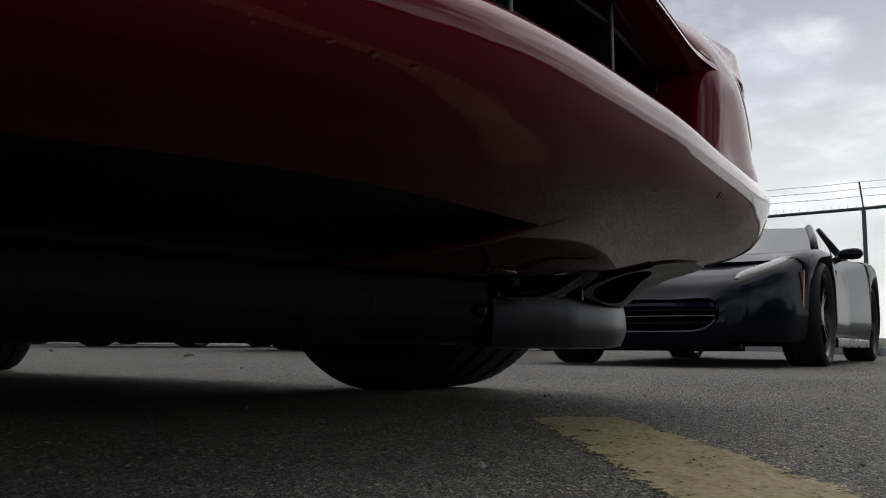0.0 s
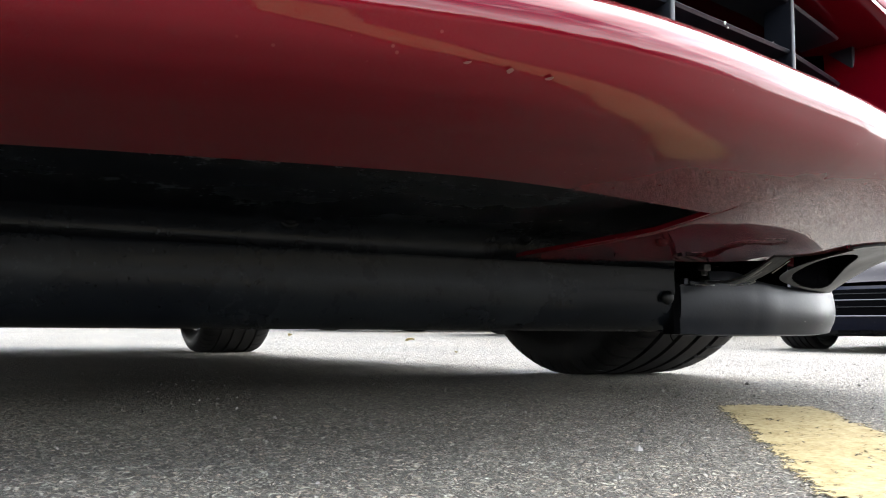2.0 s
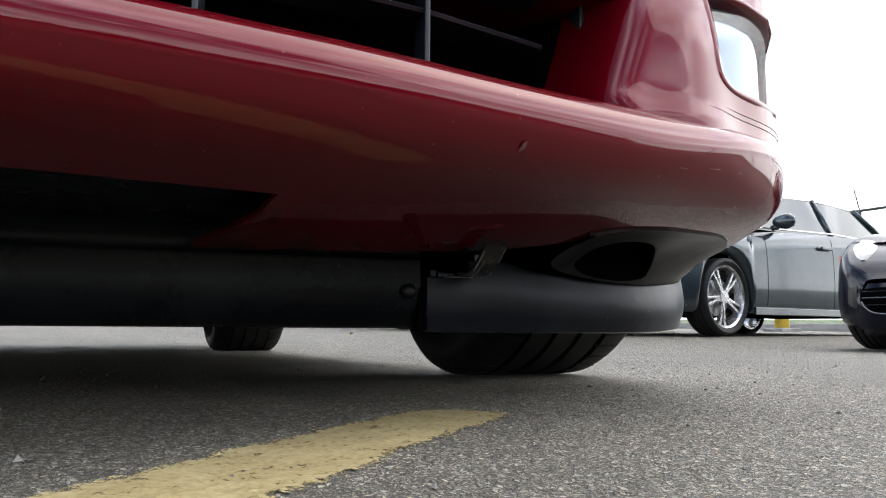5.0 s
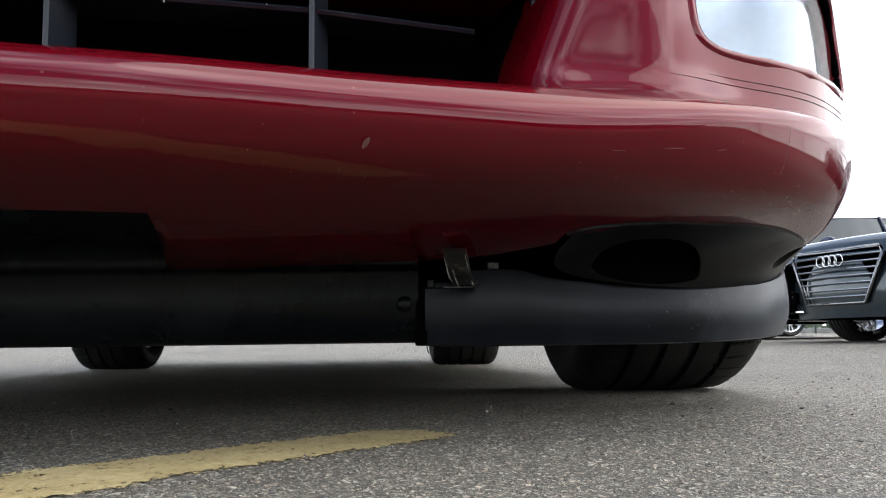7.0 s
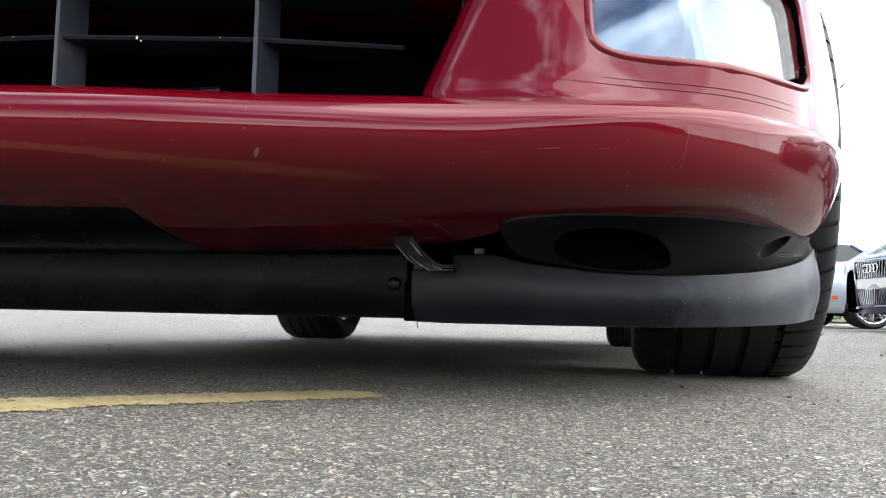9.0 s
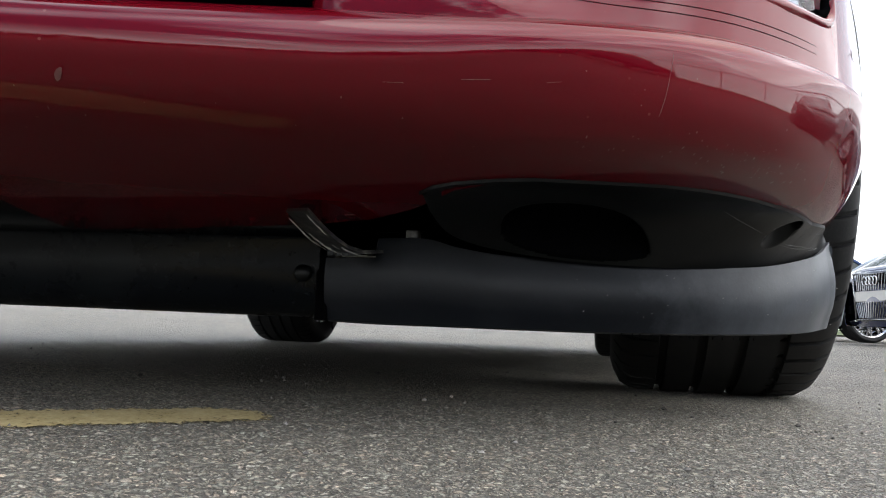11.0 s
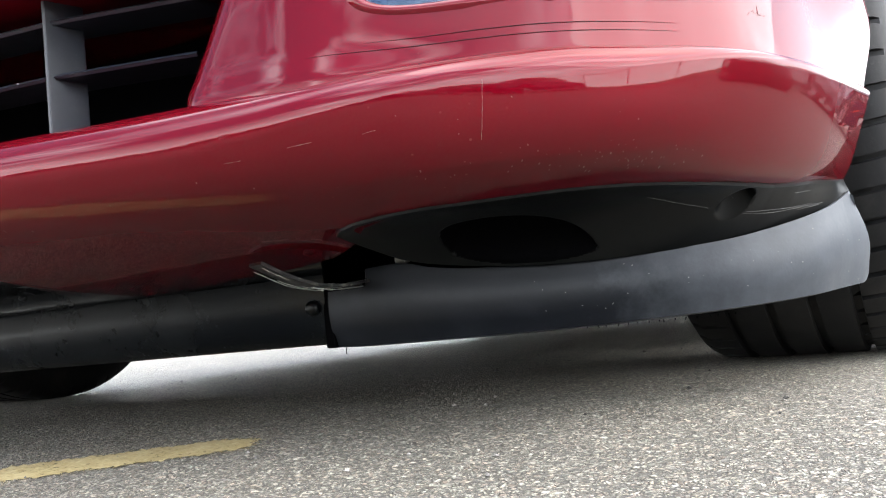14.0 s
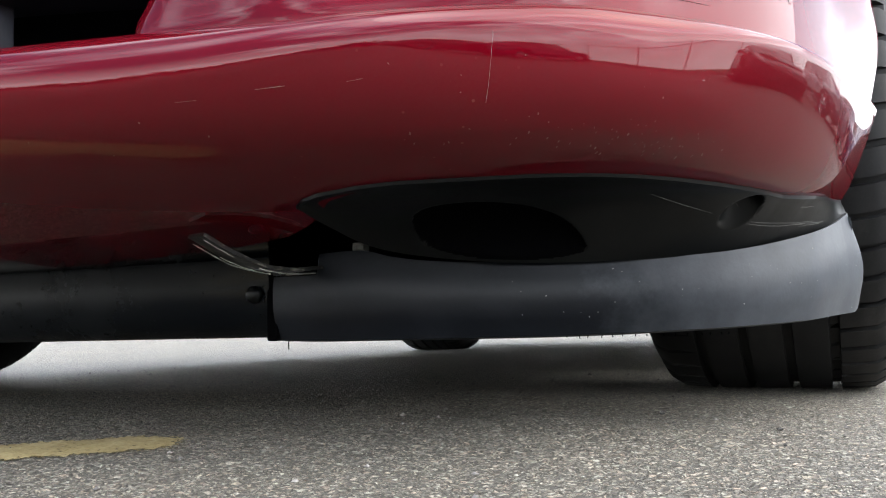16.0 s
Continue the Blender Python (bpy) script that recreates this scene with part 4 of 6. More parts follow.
# fixings between tray and lip
g = []
for q in range(15):
    f = q / 14
    c = Vector((0.452, -0.738, 0.158)).lerp(Vector((0.478, -0.606, 0.1375)), f)
    c.z -= 0.012 * math.sin(math.pi * f)
    g.append([c + Vector((w * 0.010, -w * 0.003, 0.001 * noise.noise((f * 9, w * 3, 1)))) for w in np.linspace(-1, 1, 7)])


def build_tape():
    m = worn(material("scraped_strap", (0.05, 0.05, 0.045)), (0.012, 0.012, 0.012), (0.16, 0.155, 0.13), scale=70, fine=150, lo=0.55, hi=0.66, rough=(0.3, 0.6), bumps=0.5)
    return m


strap = shell("strap", g, build_tape(), red_car, "black strap scraped to bare pale patches", thick=0.003)
for k in range(13):
    f0 = random.uniform(0.0, 0.45)
    w0 = random.choice((-1, -0.95, -0.5, 0.4, 0.9))
    bm = bmesh.new()
    pts, rad = [], []
    for q in range(7):
        f = min(1.0, f0 + (0.10 + 0.12 * (k % 3)) * q / 6)
        c = Vector((0.452, -0.738, 0.158)).lerp(Vector((0.478, -0.606, 0.1375)), f)
        c += Vector((w0 * 0.010 + 0.0012 * noise.noise((q * 1.7, k, 0)), -w0 * 0.003 - 0.001, -0.012 * math.sin(math.pi * f) - 0.0022 + 0.001 * noise.noise((q * 1.3, k, 5))))
        pts.append(c)
        rad.append(0.0002 + 0.0007 * abs(noise.noise((q * 0.9, k * 2.3, 8))))
    add_tube(bm, pts, rad, 5)
    part("flake", bm, M_FLAKE, strap, "pale scraped flake")
bm = bmesh.new()
add_box(bm, 0.442, 0.480, -0.612, -0.600, 0.1325, 0.1385, 0.0015)
part("bracket", bm, M_TRAY, red_car, "black metal bracket")
bm = bmesh.new()
add_box(bm, 0.434, 0.441, -0.6105, -0.603, 0.1335, 0.141, 0.001)
part("screw", bm, M_LIP, red_car, "dull dark screw head")
bm = bmesh.new()
add_box(bm, 0.501, 0.513, -0.580, -0.568, 0.1545, 0.1625, 0.0015)
add_box(bm, 0.504, 0.510, -0.577, -0.571, 0.149, 0.155)
part("clip", bm, M_STEEL, red_car, "grey metal clip")
bm = bmesh.new()
add_tube(bm, [(0.466, -0.572, 0.1605), (0.485, -0.574, 0.1612), (0.500, -0.575, 0.1610)], [0.0005, 0.0008, 0.0006], 6)
add_tube(bm, [(0.514, -0.576, 0.1605), (0.526, -0.580, 0.1606)], [0.0007, 0.0005], 6)
part("wire", bm, M_CHROME, red_car, "short bright steel wire through the clip")
bm = bmesh.new()
add_tube(bm, [(0.450, -0.612, 0.1335), (0.482, -0.613, 0.1337)], 0.0006, 6)
part("wire", bm, M_STEEL, red_car, "thin bright wire")
bm = bmesh.new()
add_box(bm, 0.422, 0.434, -0.6035, -0.585, 0.0735, 0.136, 0.002)
part("joint_plate", bm, M_DARK, red_car, "black plate over the joint of tray and lip")
bm = bmesh.new()
add_tube(bm, [(0.434, -0.585, 0.076), (0.4345, -0.586, 0.070), (0.436, -0.588, 0.0655)], 0.0006, 5)
part("loose_thread", bm, M_DARK, red_car)
for k in range(16):
    x = 0.70 + 0.13 * (k + random.random()) / 16
    b = spline([(0.61, -0.602), (0.72, -0.580), (0.82, -0.530), (0.885, -0.462)], 60)
    y = float(np.interp(x, b[:, 0], b[:, 1]))
    bm = bmesh.new()
    l = random.uniform(0.0003, 0.0012)
    add_tube(bm, [(x, y, 0.0735), (x + random.uniform(-0.001, 0.001), y, 0.0722 - l)], 0.0005, 4)
    part("frayed_edge", bm, M_DARK, red_car)

# chips in the paint
def chip(x, z, w, h, lean, seed, y=None):
    s = s_of_x(x) if x > CX else -s_of_x(2 * CX - x)
    px, py, nx, ny = plan(s)
    bm = bmesh.new()
    n = 14
    ring = []
    for k in range(n):
        a = 2 * math.pi * k / n
        r = 1 + 0.35 * noise.noise((math.cos(a) * 1.3 + seed, math.sin(a) * 1.3, seed))
        u, v = r * w * math.cos(a), r * h * math.sin(a)
        u, v = u * math.cos(lean) - v * math.sin(lean), u * math.sin(lean) + v * math.cos(lean)
        zz = z + v
        dd = low_d(s + u, zz)
        qx, qy, mx, my = plan(s + u)
        ring.append(bm.verts.new((qx + mx * (dd - 0.0012), qy + my * (dd - 0.0012), zz - 0.0004)))
    bm.faces.new(ring)
    part("paint_chip", bm, M_CHIP, red_car, "pale stone chip in the red paint")


chip(0.379, 0.2110, 0.0019, 0.0037, -0.45, 1)
chip(-0.094, 0.2085, 0.0018, 0.0010, 0.2, 2)
chip(-0.118, 0.2095, 0.0022, 0.0005, 0.2, 3)
chip(-0.070, 0.2078, 0.0026, 0.0006, 0.2, 4)
for k in range(36):
    x = random.choice([random.uniform(0.70, 0.87), random.uniform(0.68, 0.87), random.uniform(0.3, 0.86)])
    z = random.choice([random.uniform(0.194, 0.204), random.uniform(0.193, 0.21), random.uniform(0.195, 0.26)])
    chip(x, z, random.uniform(0.0002, 0.0006), random.uniform(0.0002, 0.0008), random.uniform(-1, 1), 10 + k)

for k in range(42):
    chip(random.gauss(0.805, 0.035), random.uniform(0.192, 0.206), random.uniform(0.0002, 0.0005), random.uniform(0.0002, 0.0007), random.uniform(-1, 1), 60 + k)


def long_scratch(x0, x1, z0, z1, r, label):
    """A fine pale scratch across the painted nose."""
    bm = bmesh.new()
    pts, rad = [], []
    for q in np.linspace(0, 1, 16):
        x, z = x0 + (x1 - x0) * q + 0.0004 * noise.noise((q * 6, z0 * 90, 0)), z0 + (z1 - z0) * q
        sc = s_of_x(x)
        px, py, nx, ny = plan(sc)
        dd = low_d(sc, z) - 0.00005
        pts.append((px + nx * dd, py + ny * dd, z))
        rad.append(r * (0.35 + 0.9 * abs(noise.noise((q * 9, x0 * 70, 2)))))
    add_tube(bm, pts, rad, 4)
    part("scratch", bm, M_PRIMER, red_car, label)


long_scratch(0.727, 0.730, 0.214, 0.254, 0.00022, "thin upright pale scratch in the paint")
long_scratch(0.605, 0.622, 0.223, 0.2245, 0.00020, "short pale scratch in the paint")
long_scratch(0.560, 0.572, 0.218, 0.2185, 0.00018, "short pale scratch in the paint")
long_scratch(0.655, 0.664, 0.226, 0.2275, 0.00018, "short pale scratch in the paint")

# dried dark marks on the wing, pale specks on the lip
for k in range(12):
    s0, z0 = (1.050, 0.3095) if k < 9 else (1.1987, 0.3153)
    s0 += random.gauss(0, 0.006)
    z0 += random.gauss(0, 0.0009)
    l = 0.007 if k == 0 else random.uniform(0.0006, 0.002)
    bm = bmesh.new()
    pts = []
    for q in range(4):
        s1, z1 = s0 + (0.0004 if k == 0 else 0.002) * q / 3, z0 + l * q / 3
        x, y, nx, ny = plan(s1)
        pts.append(fascia_point(s1, z1) - Vector((nx, ny, 0)) * 0.0001)
    add_tube(bm, pts, 0.00022, 4)
    part("insect_mark", bm, M_DARKMARK, red_car, "dark dried mark on the paint")
LIP_LINE = spline([(0.61, -0.603), (0.72, -0.582), (0.82, -0.532), (0.885, -0.462), (0.921, -0.395)], 60)
for k in range(34):
    q = min(58, int(60 * random.random() ** 0.6))
    (x0, y0), (x1, y1) = LIP_LINE[q], LIP_LINE[q + 1]
    l = math.hypot(x1 - x0, y1 - y0)
    v = random.uniform(0.15, 0.9)
    o = 0.009 * math.sin(math.pi * v) - 0.004 * v + 0.0005
    bm = bmesh.new()
    r = random.uniform(0.0002, 0.0005)
    bmesh.ops.create_icosphere(bm, subdivisions=1, radius=r)
    zt = float(np.interp(q, [0, 15, 32, 46, 59], [0.138, 0.134, 0.139, 0.155, 0.173]))
    ob = part("speck", bm, M_FLAKE, red_car, "pale speck of grit")
    ob.location = (x0 + (y1 - y0) / l * o, y0 - (x1 - x0) / l * o, zt + (0.077 - zt) * v)

# thin dark lines between bumper and wings
for sg in (1, -1):
    for zz, xa in ((0.2868, 0.62), (0.2930, 0.66)):
        bm = bmesh.new()
        pts = []
        for x in np.linspace(xa, 0.845, 40):
            s = sg * s_of_x(x)
            px, py, nx, ny = plan(s)
            p = fascia_point(s, zz)
            pts.append(p - Vector((nx, ny, 0)) * 0.0002)
        add_tube(bm, pts, [0.00032 * (1 - abs(k / 19.5 - 1) ** 3) + 0.00006 for k in range(40)], 5)
        part("panel_gap", bm, M_DARKMARK, red_car, "thin dark line along the wing")

# black filler added to close the nose behind the dam against light and sky
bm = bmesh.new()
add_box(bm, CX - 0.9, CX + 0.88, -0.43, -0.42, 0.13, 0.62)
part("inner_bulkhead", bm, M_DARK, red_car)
# Unseen floor and sill boxes, set low to keep light from under the car.
bm = bmesh.new()
add_box(bm, CX - 0.64, CX + 0.64, -0.42, 3.30, 0.086, 0.16, 0.01)
part("floor_pan", bm, M_TRAY, red_car, "black flat underside")
for sg in (1, -1):
    for ya, yb in ((0.40, 2.09), (2.91, 3.30)):
        bm = bmesh.new()
        xs = sorted((CX + sg * 0.645, CX + sg * 0.925))
        add_box(bm, xs[0], xs[1], ya, yb, 0.082, 0.17, 0.02)
        part("sill", bm, M_TRAY, red_car, "black underside of the sill, set low to hold light back")

# front and rear wheels
R_F, R_R = 0.331, 0.332
TY_F, TY_R = tyre_mesh(R_F, 0.284, 0.236), tyre_mesh(R_R, 0.30, 0.236)
RIM_F, RIM_R = rim_mesh(0.236, 0.25, 5, M_RIM), rim_mesh(0.236, 0.27, 5, M_RIM)
FRONT_X = 0.833
Z_F, Z_R = R_F + float(slope(0, -0.02)), R_R + float(slope(0, 2.5))
fr = put_wheel(red_car, FRONT_X, -0.02, R_F, TY_F, RIM_F, 3, Z_F)
put_wheel(red_car, 2 * CX - FRONT_X, -0.02, R_F, TY_F, RIM_F, 17, Z_F)
put_wheel(red_car, 0.757, 2.50, R_R, TY_R, RIM_R, 9, Z_R)
put_wheel(red_car, -0.795, 2.50, R_R, TY_R, RIM_R, 31, Z_R)
# raised marks and a chequer on the visible sidewall, and moulding hairs
bm = bmesh.new()
for k in range(60):
    a = 0.35 * math.pi + 0.021 * k
    if noise.noise((k * 0.9, 2, 0)) > -0.15 and not 22 < k < 34:
        vs = add_box(bm, 0.1405, 0.1425, -0.0022, 0.0022, 0.283, 0.283 + 0.009 + 0.006 * random.random())
        bmesh.ops.transform(bm, matrix=Matrix.Rotation(-a, 4, 'X'), verts=vs)
tagged(part("sidewall_lettering", bm, M_RUBBER, fr, "raised unreadable moulded lettering"), kind="stuff")
bm = bmesh.new()
for k in range(10):
    for j in range(2):
        if (k + j) % 2:
            vs = add_box(bm, 0.1395, 0.1426, -0.004, 0.004, 0.286 + 0.0065 * j, 0.2925 + 0.0065 * j)
            bmesh.ops.transform(bm, matrix=Matrix.Rotation(-(1.93 - 0.026 * k), 4, 'X'), verts=vs)
part("chequer_mark", bm, M_WHITE, fr, "small white chequer on the tyre's sidewall")
for k in range(16):
    a = -(1.5 + 0.055 * k + 0.02 * random.random())
    bm = bmesh.new()
    x0 = random.choice([0.136, 0.1405])
    r0 = 0.30 if x0 < 0.138 else 0.285
    add_tube(bm, [(x0, 0, r0), (x0 + 0.006, random.uniform(-0.001, 0.001), r0 + 0.001), (x0 + 0.011, random.uniform(-0.002, 0.002), r0 + 0.0015)], 0.0005, 4)
    ob = part("moulding_hair", bm, M_RUBBER, fr)
    ob.matrix_local = Matrix.Rotation(a, 4, 'X')


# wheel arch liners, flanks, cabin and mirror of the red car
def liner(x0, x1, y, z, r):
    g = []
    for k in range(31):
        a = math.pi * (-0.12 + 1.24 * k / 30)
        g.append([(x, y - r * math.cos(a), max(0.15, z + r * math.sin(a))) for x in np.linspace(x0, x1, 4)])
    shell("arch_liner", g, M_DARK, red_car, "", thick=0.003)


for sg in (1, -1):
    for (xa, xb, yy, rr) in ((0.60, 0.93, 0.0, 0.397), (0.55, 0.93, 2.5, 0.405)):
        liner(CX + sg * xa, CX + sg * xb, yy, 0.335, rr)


# ---------------------------------------------------------------- bodies of cars
def car_shell(car, mat, y0, y1, width, belt, deck, sill, arches, cx=0.0, name="body", label="", taper0=None, n=150):
    """Lofted body from y0 to y1. width, belt, deck: lists of (y, value): half width, shoulder height, height on the centre line. Wheel openings are cut by the lower edge."""
    g = []
    for i in range(n + 1):
        y = y0 + (y1 - y0) * i / n
        w, zs, zt = (sum(table(y + q, rows) for q in (-0.06, -0.03, 0, 0.03, 0.06)) / 5 for rows in (width, belt, deck))
        zb = sill + 0.09 * float(smoothstep(y1 - 0.5, y1, y))
        for ya, za, ra in arches:
            if abs(y - ya) < ra:
                zb = max(zb, za + math.sqrt(ra * ra - (y - ya) ** 2))
        zb = min(zb, zs - 0.05)
        h = zs - zb
        half = [(w * 0.93, zb - 0.0), (w * 0.975, zb + 0.03 * min(1, h * 4)), (w, zb + 0.30 * h), (w * 0.998, zb + 0.6 * h), (w * 0.985, zb + 0.85 * h), (w * 0.955, zs), (w * 0.90, zs + 0.02), (w * 0.70, zs + (zt - zs) * 0.7 + 0.01), (w * 0.4, zt), (0, zt + 0.004)]
        ring = [(cx + a, y, z) for a, z in half] + [(cx - a, y, z) for a, z in half[-2::-1]]
        g.append([Vector(p) for p in spline(ring, 55)])
    return shell(name, g, mat, car, label, thick=-0.004)


def cabin(car, mat, base, top, zb, zr, wb, wr, cx=0.0):
    """Glasshouse: base and top give front and rear y at belt and roof; one pane a side, windscreen, rear window, roof, pillars."""
    def corner(f, side, up):
        y = (top if up else base)[f]
        return Vector((cx + side * (wr if up else wb) * (1.0 if f in (1, 2) or up else 0.93), y, zr - (0.03 if f in (0, 3) else 0) if up else zb))
    n = 10
    def pane(nm, a, b, c, d, bow=0.03):
        g = []
        for i in range(n + 1):
            col = []
            for j in range(n + 1):
                p = a.lerp(b, i / n).lerp(d.lerp(c, i / n), j / n)
                ce = Vector((cx, (base[0] + base[3]) / 2, (zb + zr) / 2))
                out = (p - ce)
                out.z = 0
                p = p + out.normalized() * bow * math.sin(math.pi * i / n) ** 0.7 + Vector((0, 0, 0))
                col.append(p)
            g.append(col)
        return shell(nm, g, M_GLASS, car, "dark tinted glass")
    L, R = 1, -1
    pane("windscreen", corner(0, R, 0), corner(0, L, 0), corner(0, L, 1), corner(0, R, 1), 0.10)
    pane("rear_window", corner(3, L, 0), corner(3, R, 0), corner(3, R, 1), corner(3, L, 1), 0.08)
    for s in (L, R):
        pane("side_window", corner(0, s, 0), corner(2, s, 0), corner(2, s, 1), corner(0, s, 1), 0.012)
        pane("quarter_window", corner(2, s, 0), corner(3, s, 0), corner(3, s, 1), corner(2, s, 1), 0.012)
        for f in (0, 2, 3):
            bm = bmesh.new()
            a, b = corner(f, s, 0), corner(f, s, 1)
            add_tube(bm, [a + Vector((0, 0, -0.03)), a.lerp(b, 0.5) + Vector((s * 0.012, 0, 0)), b], [0.035, 0.028, 0.028], 8)
            part("pillar", bm, mat, car, "", True)
    g = []
    for i in range(13):
        u = i / 12 * 2 - 1
        col = []
        for j in range(13):
            v = j / 12
            y = (top[0] - 0.03) + (top[3] - top[0] + 0.06) * v
            col.append((cx + u * (wr + 0.015), y, zr - 0.035 * abs(u) ** 3 + 0.045 * math.sin(math.pi * v) - 0.02))
        g.append(col)
    shell("roof", g, mat, car, "", thick=0.02)


def mirror(car, mat, x, y, z, side, w=0.115, h=0.07, out=0.10):
    bm = bmesh.new()
    bmesh.ops.create_uvsphere(bm, u_segments=20, v_segments=12, radius=1)
    for v in bm.verts:
        v.co = Vector((x + side * (out + w * math.copysign(abs(v.co.x) ** (0.75 if h < 0.05 else 1.0), v.co.x)), y + (0.055 if v.co.y < 0 else 0.03) * v.co.y, z + h * v.co.z * (1 + 0.15 * v.co.x * side)))
    add_tube(bm, [(x - side * 0.03, y + 0.02, z - 0.05 - 0.3 * max(0.0, out - 0.1)), (x + side * (out - 0.06), y + 0.01, z - 0.65 * h)], [0.03, 0.022], 8)
    ob = part("door_mirror", bm, mat, car, "", True)
    bm = bmesh.new()
    add_box(bm, x + side * out - 0.78 * w, x + side * out + 0.78 * w, y + 0.026, y + 0.031, z - 0.7 * h, z + 0.7 * h, 0.004)
    part("mirror_glass", bm, M_CHROME, ob)


car_shell(red_car, M_RED, -0.300, 3.42,
          [(-0.34, 0.955), (0, 0.967), (0.8, 0.94), (1.6, 0.945), (2.5, 0.967), (3.1, 0.93), (3.42, 0.80)],
          [(-0.34, 0.67), (0, 0.74), (0.6, 0.80), (1.8, 0.84), (2.6, 0.86), (3.42, 0.80)],
          [(-0.34, 0.72), (0.6, 0.90), (1.0, 0.90), (2.4, 0.92), (3.42, 0.86)], 0.15,
          [(0, 0.335, 0.402), (2.5, 0.335, 0.41)], CX, "flank", "dark red painted flanks and tail")
cabin(red_car, M_RED, (0.72, 1.3, 1.95, 2.75), (1.35, 1.5, 1.9, 2.15), 0.88, 1.26, 0.80, 0.56, CX)
mirror(red_car, M_RED, 0.915, 1.28, 0.985, 1)
mirror(red_car, M_RED, 2 * CX - 0.915, 1.28, 0.985, -1)
for sg in (1, -1):
    bm = bmesh.new()
    add_box(bm, CX + sg * 0.955 - 0.006, CX + sg * 0.955 + 0.006, 1.62, 1.76, 0.70, 0.725, 0.005)
    part("door_handle", bm, M_RED, red_car)
    bm = bmesh.new()
    add_box(bm, CX + sg * 0.6 - 0.1, CX + sg * 0.6 + 0.1, 3.40, 3.44, 0.64, 0.74, 0.02)
    part("tail_lamp", bm, M_ORANGE, red_car)

ROW = -74.6                     # heading of the parked row
TYRES = tyre_mesh(0.335, 0.25, 0.272, 48, False)
RIM_A, RIM_B, RIM_C = rim_mesh(0.272, 0.23, 5, M_RIM), rim_mesh(0.272, 0.23, 5, M_DARKRIM), rim_mesh(0.272, 0.23, 8, M_RIM)
M_LAMP = worn(material("headlamp_glass", (0.5, 0.53, 0.55), coat=1.0), (0.55, 0.58, 0.6), (0.2, 0.21, 0.22), scale=18, rough=(0.08, 0.2))


M_LAMP_DARK = worn(material("dark_headlamp_glass", (0.05, 0.053, 0.06), coat=0.35), (0.04, 0.043, 0.05), (0.12, 0.125, 0.13), scale=18, rough=(0.12, 0.3))


def bent(bm, y0, k, cx=0.0):
    """Bends a flat front along the nose: pieces further from the centre go back."""
    for v in bm.verts:
        v.co.y += k * (v.co.x - cx) ** 2


def skin_of(*obs):
    """A tree of the faces of meshes, to lay small parts on them."""
    vs, fs = [], []
    for ob in obs:
        fs += [[i + len(vs) for i in p.vertices] for p in ob.data.polygons]
        vs += [v.co.copy() for v in ob.data.vertices]
    return BVHTree.FromPolygons(vs, fs)


def flank_point(skin, s, y, z):
    return skin.ray_cast(Vector((s * 1.5, y, z)), Vector((-s, 0, 0)))[0]


def front_patch(skin, outline, n=9):
    """A sheet lying on a car's front: outline gives lower and upper height for each x."""
    g = []
    for x, z0, z1 in outline:
        col = []
        for z in np.linspace(z0, z1, n):
            p = skin.ray_cast(Vector((x, -2.0, z)), Vector((0, 1, 0)))[0]
            if p is None:
                p = skin.find_nearest(Vector((x, -0.9, z)))[0]
            col.append(p + Vector((0, -0.003, 0)))
        g.append(col)
    return g


